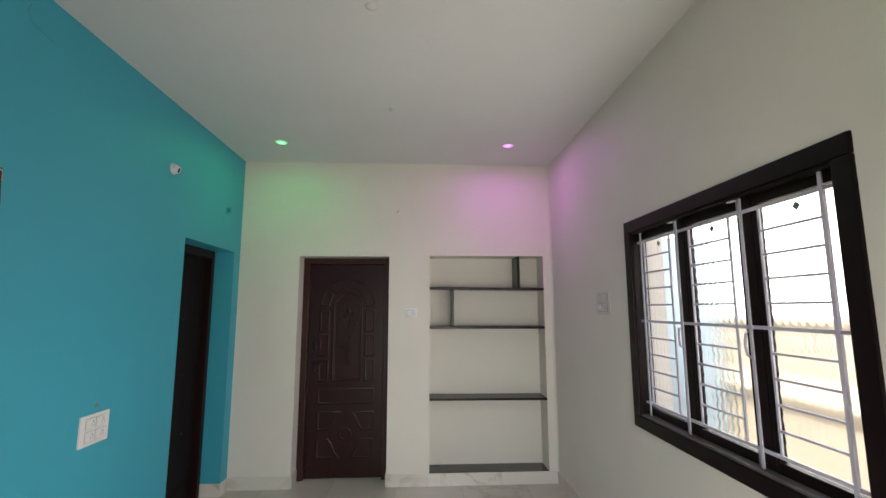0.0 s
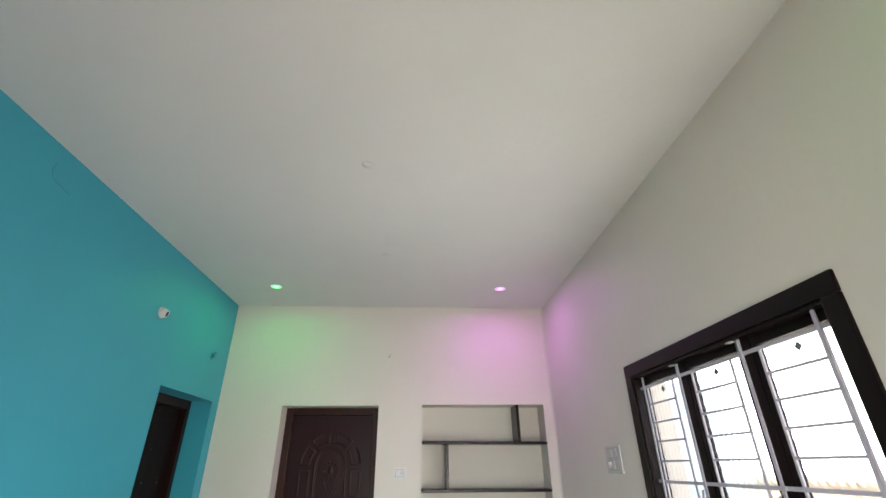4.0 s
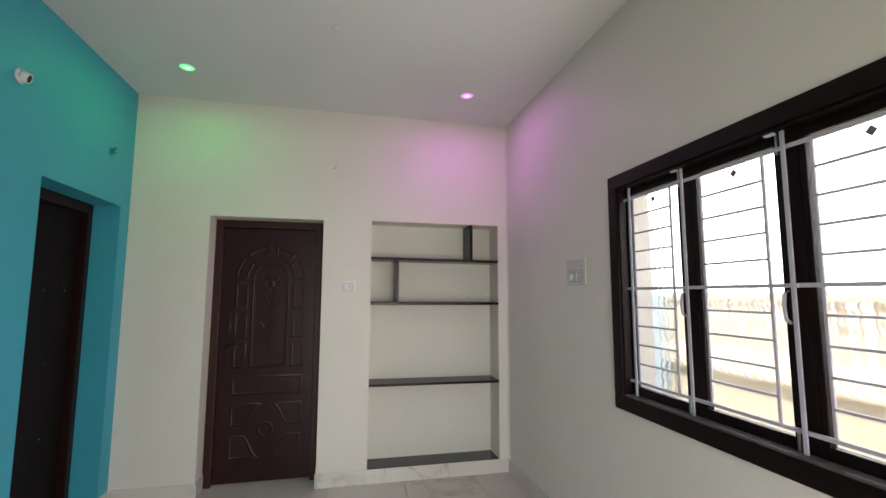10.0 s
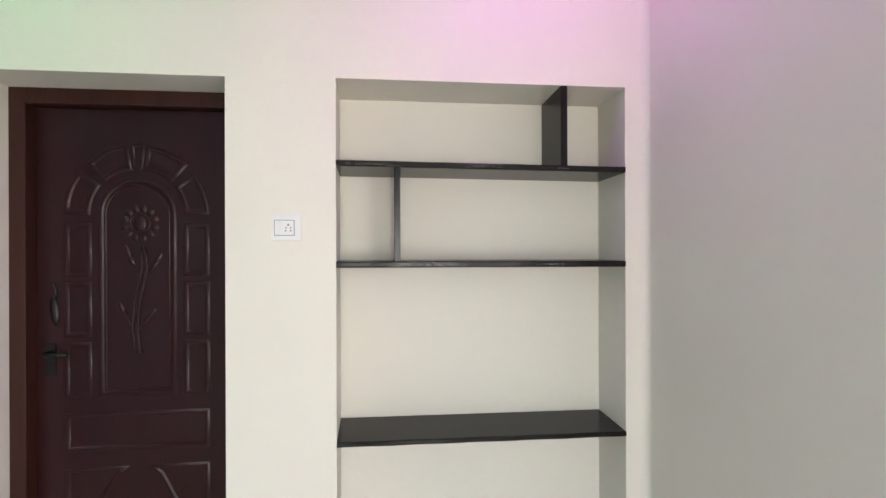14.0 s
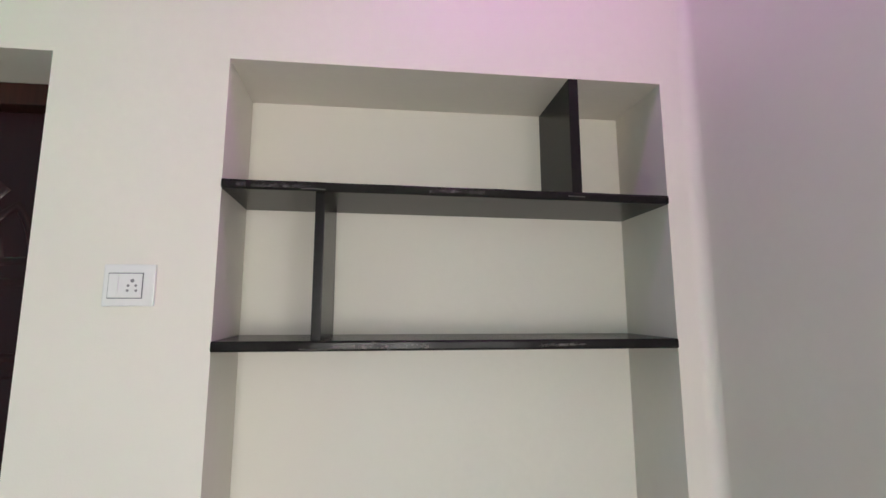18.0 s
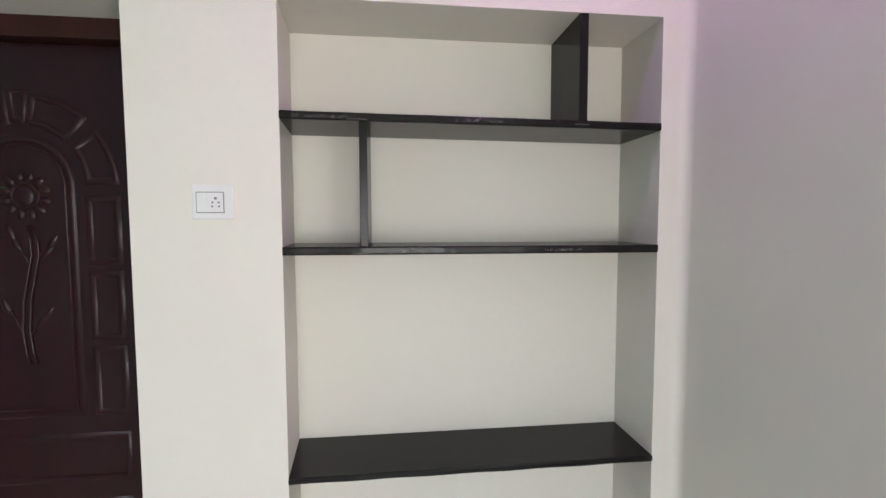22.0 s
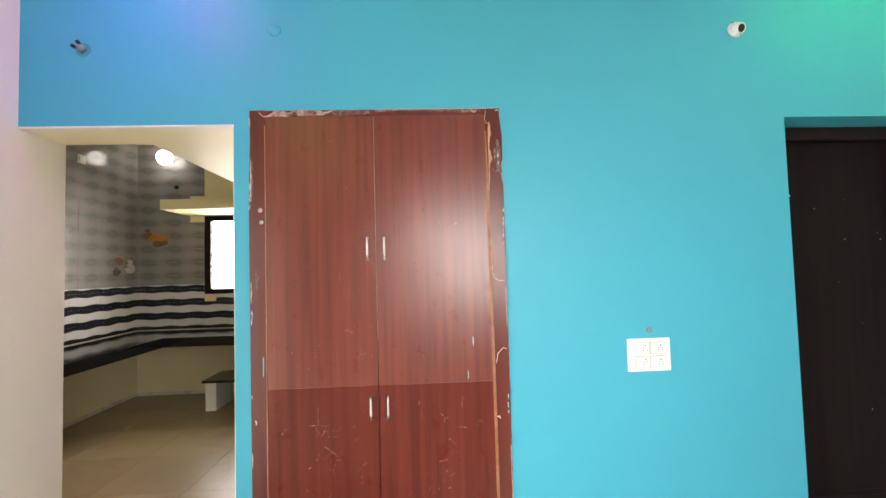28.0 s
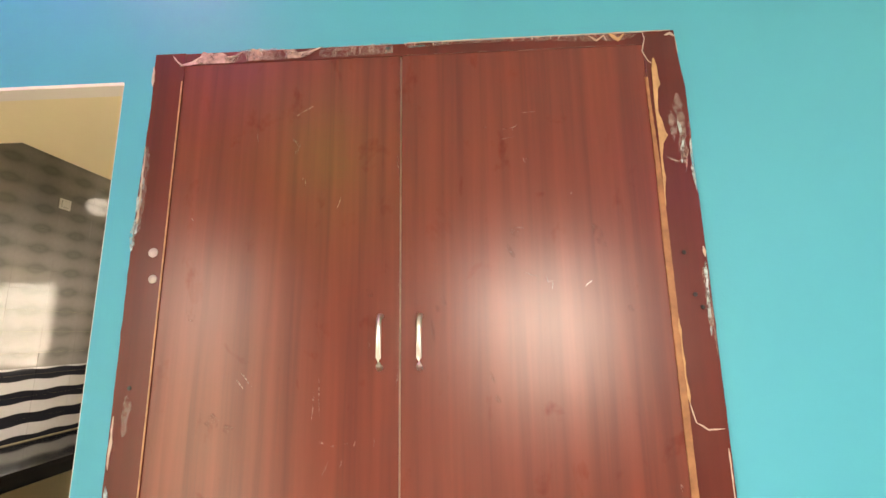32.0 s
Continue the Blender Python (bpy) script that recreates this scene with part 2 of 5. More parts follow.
STEEL = plain("brushed_steel", (0.62, 0.60, 0.57), 0.28, 1.0)
GRILLE = plain("white_painted_steel", (0.50, 0.48, 0.545), 0.4, 0, 0.05)
CHIP = plain("bare_filler", (0.55, 0.42, 0.34), 0.7, 0, 0.15, 60)

CEMENT = plain("grey_cement", (0.055, 0.052, 0.048), 0.5, 0, 0.4, 60)
# dust on the ledge; on the side bead the pale colour imitates a lit bevel
DUSTLIT = plain("dusty_ledge_lit_bead", (0.085, 0.075, 0.070), 0.45, 0, 0.35, 18)
STEELDARK = plain("dark_metal", (0.05, 0.05, 0.05), 0.45, 0.8)
TEALDARK = plain("painted_over_metal", (0.026, 0.29, 0.38), 0.5)


def figured_glass():
    """Pressed glass with wavy upright flutes."""
    m, n, l, b = material("figured_glass", 0.10)
    b.inputs["Transmission Weight"].default_value = 1.0
    b.inputs["IOR"].default_value = 1.25
    b.inputs["Base Color"].default_value = (0.97, 0.97, 0.98, 1)
    sep = n.new("ShaderNodeSeparateXYZ")
    l.new(n.new("ShaderNodeNewGeometry").outputs["Position"], sep.inputs[0])

    def op(kind, a, c):
        x = n.new("ShaderNodeMath")
        x.operation = kind
        for s, v in zip(x.inputs, (a, c)):
            if isinstance(v, (int, float)):
                s.default_value = v
            else:
                l.new(v, s)
        return x.outputs[0]

    sway = op("MULTIPLY", op("SINE", op("MULTIPLY", sep.outputs[2], 2 * math.pi / 0.050), 0), 0.9)
    flute = op("SINE", op("ADD", op("MULTIPLY", sep.outputs[1], 2 * math.pi / 0.036), sway), 0)
    rows = op("SINE", op("MULTIPLY", sep.outputs[2], 2 * math.pi / 0.025), 0)
    bump(n, l, b, op("ADD", op("MULTIPLY", flute, 0.5), op("MULTIPLY", rows, 0.14)), 0.75, 0.0011)
    return m


FIGURED = figured_glass()
OUTCREAM = plain("outdoor_cream_paint", (0.69, 0.615, 0.485), 0.8, 0, 0.05, 3)


ROW = 0.158                             # height of a kitchen tile row


def kitchen_tile():
    """Glossy printed tiles: wavy dark and white stripes low down, pale grey ripples above."""
    m, n, l, b = material("kitchen_wall_tile", 0.11, spec=0.34)
    pos = n.new("ShaderNodeNewGeometry").outputs["Position"]
    sep = n.new("ShaderNodeSeparateXYZ")
    l.new(pos, sep.inputs[0])

    def op(kind, a, c, d=None):
        x = n.new("ShaderNodeMath")
        x.operation = kind
        for s, v in zip(x.inputs, (a, c, d)):
            if v is None:
                continue
            if isinstance(v, (int, float)):
                s.default_value = v
            else:
                l.new(v, s)
        return x.outputs[0]

    along = op("ADD", sep.outputs[0], sep.outputs[1])
    swell = op("COSINE", op("MULTIPLY", along, 2 * math.pi / 0.302), 0)
    wave = op("MULTIPLY", op("SINE", op("MULTIPLY", along, 2 * math.pi / 0.302), 0), 0.0045)
    phase = op("SINE", op("MULTIPLY", op("SUBTRACT", op("ADD", sep.outputs[2], wave), 1.2475), 2 * math.pi / ROW), 0)
    stripe = ramp(n, l, op("MULTIPLY_ADD", op("MULTIPLY_ADD", swell, 0.12, phase), 0.5, 0.5), [(0.46, (0.64, 0.64, 0.66)), (0.54, (0.022, 0.023, 0.032))])
    leaf = op("MULTIPLY_ADD", op("MULTIPLY_ADD", swell, 0.42, op("MULTIPLY", phase, 0.58)), 0.5, 0.5)
    ripple = ramp(n, l, leaf, [(0.0, (0.285, 0.278, 0.272)), (0.50, (0.250, 0.243, 0.238)), (0.70, (0.215, 0.209, 0.205)), (0.82, (0.175, 0.171, 0.168)), (0.97, (0.188, 0.184, 0.180))])
    high = op("GREATER_THAN", sep.outputs[2], 1.336)
    c = mix(n, l, high, stripe, ripple)
    c = mix(n, l, 0.10, c, ramp(n, l, noise_tex(n, l, pos, 30, 4), [(0.3, (0.3, 0.3, 0.3)), (0.7, (0.7, 0.7, 0.7))]), "OVERLAY")
    l.new(c, b.inputs["Base Color"])
    bump(n, l, b, noise_tex(n, l, pos, 9, 2), 0.5, 0.0016)
    return m


KTILE = kitchen_tile()


def part(name, bm, mat, parent, label="", smooth=False):
    """One bmesh, in world metres, as a mesh object under a thing or under one of its parts."""
    root = parent
    while root.parent:
        root = root.parent
    bmesh.ops.recalc_face_normals(bm, faces=bm.faces[:])
    bm.transform(root.matrix_basis.inverted())
    me = bpy.data.meshes.new(name)
    bm.to_mesh(me)
    bm.free()
    if smooth:
        for p in me.polygons:
            p.use_smooth = True
    me.materials.append(mat)
    ob = new(name, me)
    ob.parent = parent
    return tagged(ob, label)


def thing(name, at, label, category, group="", kind=""):
    ob = new(name)
    ob.matrix_basis = Matrix.Translation(at)
    ob.empty_display_size = 0.05
    return tagged(ob, label, category, group, kind)


def solid(name, bm, mat, label="", category="", group="", kind="", smooth=False):
    """A thing that is one mesh; its origin is at the middle of its base."""
    bmesh.ops.recalc_face_normals(bm, faces=bm.faces[:])
    lo = Vector([min(v.co[i] for v in bm.verts) for i in range(3)])
    hi = Vector([max(v.co[i] for v in bm.verts) for i in range(3)])
    base = Vector(((lo.x + hi.x) / 2, (lo.y + hi.y) / 2, lo.z))
    bm.transform(Matrix.Translation(-base))
    me = bpy.data.meshes.new(name)
    bm.to_mesh(me)
    bm.free()
    if smooth:
        for p in me.polygons:
            p.use_smooth = True
    me.materials.append(mat)
    ob = new(name, me)
    ob.matrix_basis = Matrix.Translation(base)
    return tagged(ob, label, category, group, kind)


def add_box(bm, x0, x1, y0, y1, z0, z1, bevel=0.0):
    vs = bmesh.ops.create_cube(bm, size=1.0)["verts"]
    bmesh.ops.transform(bm, matrix=Matrix.LocRotScale(((x0 + x1) / 2, (y0 + y1) / 2, (z0 + z1) / 2), None,
                                                      (abs(x1 - x0), abs(y1 - y0), abs(z1 - z0))), verts=vs)
    if bevel:
        edges = list({e for v in vs for e in v.link_edges})
        bmesh.ops.bevel(bm, geom=edges, offset=bevel, segments=2, affect="EDGES", profile=0.6)


def box(*dims, bevel=0.0):
    bm = bmesh.new()
    add_box(bm, *dims, bevel=bevel)
    return bm


def boxes(rows, bevel=0.0):
    bm = bmesh.new()
    for r in rows:
        add_box(bm, *r, bevel=bevel)
    return bm


def sweep(bm, pts, width, height, normal, closed=False):
    """A low bead of rounded section that follows pts on a surface with that normal."""
    nrm = Vector(normal)
    pts = [Vector(p) for p in pts]
    k = len(pts)
    rings = []
    for i, p in enumerate(pts):
        a = pts[i - 1] if (i or closed) else p
        b = pts[(i + 1) % k] if (i < k - 1 or closed) else p
        d1, d2 = (p - a), (b - p)
        d1 = d1.normalized() if d1.length > 1e-9 else d2.normalized()
        d2 = d2.normalized() if d2.length > 1e-9 else d1
        t = (d1 + d2).normalized()
        side = nrm.cross(t)
        k2 = 1.0 / max(0.5, side.dot(nrm.cross(d1)))
        side *= k2
        rings.append([bm.verts.new(p + side * width * u + nrm * height * h) for u, h in ((-0.5, 0.0), (-0.36, 0.62), (-0.14, 1.0), (0.14, 1.0), (0.36, 0.62), (0.5, 0.0))])
    for i in range(k if closed else k - 1):
        r, s = rings[i], rings[(i + 1) % k]
        for j in range(5):
            bm.faces.new((r[j], r[j + 1], s[j + 1], s[j]))
    if not closed:
        bm.faces.new(rings[0])
        bm.faces.new(rings[-1][::-1])


def tube(bm, pts, radius, sides=8, closed=False):
    pts = [Vector(p) for p in pts]
    k = len(pts)
    rings = []
    for i, p in enumerate(pts):
        a = pts[i - 1] if (i or closed) else p
        b = pts[(i + 1) % k] if (i < k - 1 or closed) else p
        t = (b - a).normalized()
        up = Vector((0, 0, 1)) if abs(t.z) < 0.9 else Vector((1, 0, 0))
        s = t.cross(up).normalized()
        u = s.cross(t)
        rings.append([bm.verts.new(p + radius * (math.cos(q) * s + math.sin(q) * u)) for q in [2 * math.pi * j / sides for j in range(sides)]])
    for i in range(k if closed else k - 1):
        r, s2 = rings[i], rings[(i + 1) % k]
        for j in range(sides):
            bm.faces.new((r[j], r[(j + 1) % sides], s2[(j + 1) % sides], s2[j]))
    if not closed:
        bm.faces.new(rings[0])
        bm.faces.new(rings[-1][::-1])


def turned(bm, m, profile, sides=24):
    """A body of revolution about the local z of m from (radius, height) pairs."""
    rings = []
    for r, z in profile:
        if r < 1e-6:
            rings.append([bm.verts.new(m @ Vector((0, 0, z)))])
        else:
            rings.append([bm.verts.new(m @ Vector((r * math.cos(a), r * math.sin(a), z))) for a in [2 * math.pi * j / sides for j in range(sides)]])
    for r, s in zip(rings, rings[1:]):
        for j in range(sides):
            k = (j + 1) % sides
            if len(r) == 1 and len(s) > 1:
                bm.faces.new((r[0], s[j], s[k]))
            elif len(s) == 1 and len(r) > 1:
                bm.faces.new((r[j], r[k], s[0]))
            elif len(r) > 1:
                bm.faces.new((r[j], r[k], s[k], s[j]))
    for ring in (rings[0], rings[-1]):
        if len(ring) > 2:
            bm.faces.new(ring)


def wall_pieces(axis, lo, hi, t0, t1, z0, z1, holes):
    """Boxes of a wall along an axis from lo to hi, between t0 and t1 across, with rectangular holes (a, b, za, zb)."""
    cuts = sorted({lo, hi, *[h[0] for h in holes], *[h[1] for h in holes]})
    rows = []
    for a, b in zip(cuts, cuts[1:]):
        mid = (a + b) / 2
        spans, z = [], z0
        for h in sorted([h for h in holes if h[0] < mid < h[1]], key=lambda h: h[2]):
            if h[2] > z + 1e-6:
                spans.append((z, h[2]))
            z = h[3]
        if z < z1 - 1e-6:
            spans.append((z, z1))
        for za, zb in spans:
            rows.append((a, b, t0, t1, za, zb) if axis == "x" else (t0, t1, a, b, za, zb))
    return rows


def clean_boxes(rows):
    """Abutting boxes as one skin: the faces that two of them share are taken out."""
    bm = boxes(rows)
    bmesh.ops.remove_doubles(bm, verts=bm.verts[:], dist=1e-5)
    seen = {}
    for f in bm.faces:
        c = f.calc_center_median()
        seen.setdefault((round(c.x, 4), round(c.y, 4), round(c.z, 4)), []).append(f)
    bmesh.ops.delete(bm, geom=[f for fs in seen.values() if len(fs) > 1 for f in fs], context="FACES_ONLY")
    return bm

# ---- structure ----
wall_back = solid("wall_back", clean_boxes(wall_pieces("x", -0.27, W + TW, 0.0, TW + 0.09, 0, H, [(DOOR_X0, DOOR_X1, 0, LINTEL), (NX0 - 0.020, NX1, 0.09, NZ1)])),
                  CREAM, "cream painted end wall with a door and a shelf niche", "wall", kind="structure")
niche_back = solid("wall_niche_back", box(NX0 - 0.05, NX1 + 0.05, NDEPTH, NDEPTH + 0.06, 0.04, NZ1 + 0.05), CREAM,
                   "cream painted back of the shelf niche", "wall", kind="structure")
wall_left = solid("wall_left", clean_boxes(wall_pieces("y", -D, 0, -TL, 0, 0, H, [(TD_Y0, TD_Y1, 0, TD_LINTEL), (-D, KO_Y1, 0, KO_Z), (CU_Y0 + 0.012, CU_Y1 - 0.012, 0, CU_Z1 - 0.012)])),
                  TEAL, "turquoise painted feature wall", "wall", kind="structure")
wall_right = solid("wall_right", clean_boxes(wall_pieces("y", -D - TW, 0, W, W + TW, 0, H, [(WIN_Y0 + 0.02, WIN_Y1 - 0.02, WIN_Z0 + 0.02, WIN_Z1 - 0.02)])),
                   CREAM, "cream painted wall with a wide window", "wall", kind="structure")
wall_front = solid("wall_front", clean_boxes(wall_pieces("x", -TL - 0.004, W, -D - TW, -D, 0, H, [(FD_X0, FD_X1, 0, LINTEL)])),
                   CREAM, "cream painted wall with the open entrance", "wall", kind="structure")
ceiling = solid("ceiling", box(-0.27, W + TW, -D - TW, TW, H, H + 0.15), CEIL, "white painted ceiling", "ceiling", kind="structure")
# plaster lining of the kitchen opening
jamb = boxes([(-TL - 0.004, -0.004, KO_Y1 - 0.005, KO_Y1, 0, KO_Z - 0.008), (-0.042, 0.003, -D, KO_Y1, KO_Z - 0.008, KO_Z)])
solid("trim_kitchen_opening", jamb, CREAM, "pale cream plaster edge of the kitchen opening", "trim", kind="structure")
solid("trim_kitchen_soffit", box(-TL - 0.004, -0.0425, -D, KO_Y1, KO_Z - 0.006, KO_Z), KITCHEN_CREAM, "pale yellow underside of the kitchen opening", "trim", kind="structure")


def cove(name, way, label, r=0.026):
    """Hand-smoothed plaster in an inside corner: a hollow strip. way: the corner's two ends and the two directions into the room."""
    p0, p1, u, v = (Vector(w) for w in way)
    bm = bmesh.new()
    arc_pts = [u * r * (1 - math.sin(a)) + v * r * (1 - math.cos(a)) for a in np.linspace(0, math.pi / 2, 7)]
    rows = [[bm.verts.new(p + q) for q in arc_pts] + [bm.verts.new(p - (u + v) * 0.002)] for p in (p0, p1)]
    for i in range(8):
        bm.faces.new((rows[0][i], rows[0][(i + 1) % 8], rows[1][(i + 1) % 8], rows[1][i]))
    bm.faces.new(rows[0])
    bm.faces.new(rows[1][::-1])
    bmesh.ops.recalc_face_normals(bm, faces=bm.faces[:])
    for e in bm.edges:
        e.smooth = len(e.link_faces) == 2 and e.calc_face_angle() < radians(30)
    return solid(name, bm, CREAM, label, "trim", kind="structure", smooth=True)


cove("trim_corner_back", ((W, 0, 0.11), (W, 0, H), (-1, 0, 0), (0, -1, 0)), "soft plaster corner of the end and window walls", 0.030)

floor = solid("floor", box(-0.27, W + TW, -D - TW, 0.5, -0.12, -0.004), GROUT, "marble tiled floor", "floor", kind="structure")
kitchen_floor = solid("floor_kitchen", box(KX0 - 0.2, -0.27, KY0 - 0.2, KY1 + 0.2, -0.12, KF - 0.004), KGROUT, "marble tiled kitchen floor", "floor", kind="structure")
kitchen_ceiling = solid("ceiling_kitchen", box(KX0 - 0.2, -TL, KY0 - 0.2, KY1 + 0.2, H + 0.02, H + 0.15), KITCHEN_CREAM, "cream kitchen ceiling", "ceiling", kind="structure")
wall_k_side = solid("wall_kitchen_side", box(KX0 - 0.2, -TL, KY0 - 0.2, KY0, 0, H + 0.02), KITCHEN_CREAM, "pale yellow kitchen side wall", "wall", kind="structure")
wall_k_end = solid("wall_kitchen_end", clean_boxes(wall_pieces("y", KY0, KY1, KX0 - 0.2, KX0, 0, H + 0.02, [(KW_Y0, KW_Y1, KW_Z0, KW_Z1)])), KITCHEN_CREAM,
                   "pale yellow kitchen end wall with a window", "wall", kind="structure")
wall_k_inner = solid("wall_kitchen_inner", box(KX0 - 0.2, -TL, KY1, KY1 + 0.2, 0, H + 0.02), KITCHEN_CREAM, "pale yellow kitchen wall", "wall", kind="structure")
wall_k_entry = solid("wall_kitchen_entry", box(-TL, -TL + 0.2, KY0 - 0.2, -D - TW, 0, H + 0.02), KITCHEN_CREAM, "pale yellow kitchen wall beside the opening", "wall", kind="structure")
# small dark rooms behind the two doors are closed by the doors themselves

# unseen slab, added so that its overhang keeps sun patches out of the rooms
solid("roof", box(KX0 - 0.85, W + 0.75, KY0 - 0.8, 0.95, H + 0.17, H + 0.29), plain("roof_concrete", (0.40, 0.38, 0.35), 0.9), "unseen flat concrete roof slab, eaves added to block the sun", "roof", kind="structure")

# ---- outside ----
ground = solid("ground", box(-300, 300, -300, 300, -0.30, -0.125), plain("dry_earth", (0.36, 0.31, 0.24), 0.9, 0, 0.2, 2, 0.4), "dry earth round the house", "ground", kind="structure")
entry = thing("door_3", (2.77, -D, 0), "open brown entrance door leaf standing into the room", "door", kind="structure")
part("leaf", box(2.762, 2.800, -D + 0.01, -D + 0.93, 0.01, 2.10, bevel=0.003), DOORWOOD, entry)

# hazy bright sky low over the horizon
solid("backdrop_sky", box(70, 70.2, -110, 150, -0.12, 70), glowing("hazy_white_sky", (0.93, 0.96, 1.0), 1.75), "hazy white sky beyond the yard", "sky", kind="structure")

# ---- lamps in the ceiling ----


def downlight(x, y, color, name_color, power):
    t = thing("ceiling_downlight", (x, y, H), f"round recessed ceiling downlight glowing {name_color}", "ceiling lamp", "coloured downlights")
    m = Matrix.Translation((x, y, H))
    ring = bmesh.new()
    turned(ring, m, [(0.044, 0.0), (0.045, -0.003), (0.047, -0.004), (0.050, -0.003), (0.052, 0.0)], 32)
    part("rim", ring, PLASTIC, t, "white rim", smooth=True)
    lens = bmesh.new()
    turned(lens, m, [(0.0, -0.0050), (0.0250, -0.0046)], 32)
    part("lens", lens, glowing("lit_" + name_color, tuple(0.14 + 0.86 * c for c in color), 1.15), t, "lit coloured lens")
    # outer ring glows in a deeper colour to imitate the halo round the lamp
    halo = bmesh.new()
    turned(halo, m, [(0.0245, -0.0044), (0.0445, -0.0036), (0.0448, -0.0026)], 32)
    part("lens_edge", halo, glowing("lit_edge_" + name_color, tuple(0.02 + 0.98 * c for c in color), 0.55), t, "deep coloured glow round the lens")
    lamp("downlight_" + name_color, "AREA", look((x, y, H - 0.012), (x, y, 0)), power, color, shape="DISK", size=0.07)
    return t


downlight(0.517, -0.537, (0.10, 1.0, 0.26), "green", 0.98)
downlight(2.527, -0.550, (0.80, 0.20, 1.0), "magenta", 1.75)
downlight(2.545, -4.080, (0.16, 1.0, 0.22), "green", 0.85)
downlight(0.532, -4.073, (0.80, 0.22, 1.0), "violet", 1.5)

# fan points and patches on the ceiling
FX, FY = 1.480, -3.558
fan = thing("fan_point", (FX, FY, H), "white round ceiling fan box cover with a bent hook", "fan hook")
bm = bmesh.new()
turned(bm, Matrix.Translation((FX, FY, H)), [(0.0, -0.003), (0.045, -0.003), (0.050, -0.0015), (0.052, 0.0)], 28)
part("cover", bm, CEIL, fan, smooth=True)
bm = bmesh.new()
tube(bm, [(1.497, -3.585, H), (1.500, -3.590, H - 0.012), (1.504, -3.598, H - 0.017), (1.507, -3.604, H - 0.012)], 0.0032, 6)
part("hook", bm, BLACK, fan, "dark bent wire hook")
SMUT = torn("grey_ceiling_smut", (0.30, 0.29, 0.28), 0.5, 50)
bm = bmesh.new()
sweep(bm, [(FX + 0.014 * math.cos(a), FY + 0.012 * math.sin(a), H - 0.003) for a in np.linspace(0.3, 5.2, 14)], 0.005, 0.0006, (0, 0, -1))
part("stain_ring", bm, SMUT, fan, "grey ring stain")
bm = bmesh.new()
sweep(bm, [(1.464, -3.532, H - 0.003), (1.460, -3.525, H - 0.003), (1.458, -3.518, H - 0.003)], 0.007, 0.0006, (0, 0, -1))
part("stain", bm, SMUT, fan, "small grey stain")
bm = bmesh.new()
sweep(bm, [(1.440, -3.650, H), (1.425, -3.610, H), (1.408, -3.560, H), (1.383, -3.470, H)], 0.010, 0.0012, (0, 0, -1))
solid("trowel_ridge", bm, CEIL, "faint trowel ridge in the white ceiling plaster", "ridge", smooth=True)
for x, y in ((1.504, -2.339), (1.539, -1.228)):
    bm = bmesh.new()
    turned(bm, Matrix.Translation((x, y, H)), [(0.0, -0.0055), (0.008, -0.0050), (0.015, -0.0030), (0.022, -0.0012), (0.030, 0.0)], 20)
    solid("ceiling_boss", bm, CEIL, "small white filled cap on the ceiling", "cap", "ceiling caps", smooth=True)

# ---- bulb holders, hooks and marks on the walls ----


def bulb_holder(x, y, z, side, axis, reach=1.0):
    t = thing("bulb_holder", (x, y, z), "white plastic angled bulb holder without a bulb", "bulb holder", "bulb holders")
    m = Matrix.Translation((x, y, z)) @ Euler((0, radians(90 * side), 0)).to_matrix().to_4x4()
    bm = bmesh.new()
    turned(bm, m, [(0.0, 0.0), (0.040, 0.0), (0.040, 0.006), (0.034, 0.014), (0.0, 0.018)], 28)
    part("base", bm, PLASTIC, t, smooth=True)
    tilt = Matrix.Translation((x + side * 0.010, y, z)) @ Vector(axis).to_track_quat("Z", "Y").to_matrix().to_4x4()
    bm = bmesh.new()
    turned(bm, tilt, [(r, h * reach) for r, h in ((0.034, 0.0), (0.031, 0.020), (0.027, 0.044), (0.0255, 0.052), (0.0215, 0.054), (0.0205, 0.050), (0.019, 0.030), (0.0, 0.028))], 28)
    sock = part("socket", bm, PLASTIC, t, smooth=True)
    bm = bmesh.new()
    turned(bm, tilt, [(0.0, 0.0505 * reach), (0.0195, 0.0500 * reach), (0.0200, 0.0480 * reach)], 24)
    part("opening", bm, BLACK, sock, "dark open end")
    for a in (0.6, 3.7):
        bm = bmesh.new()
        turned(bm, m @ Matrix.Translation((0.035 * math.cos(a), 0.035 * math.sin(a), 0.0125)), [(0.0, 0.002), (0.003, 0.0015), (0.0035, -0.002)], 10)
        part("screw", bm, STEELDARK, t, "small dark screw")
    return t


bulb_holder(0.0, -1.227, 2.607, 1, (0.80, 0.12, -0.28), 0.62)
bulb_holder(W, -3.560, 2.582, -1, (-0.90, -0.12, -0.22))


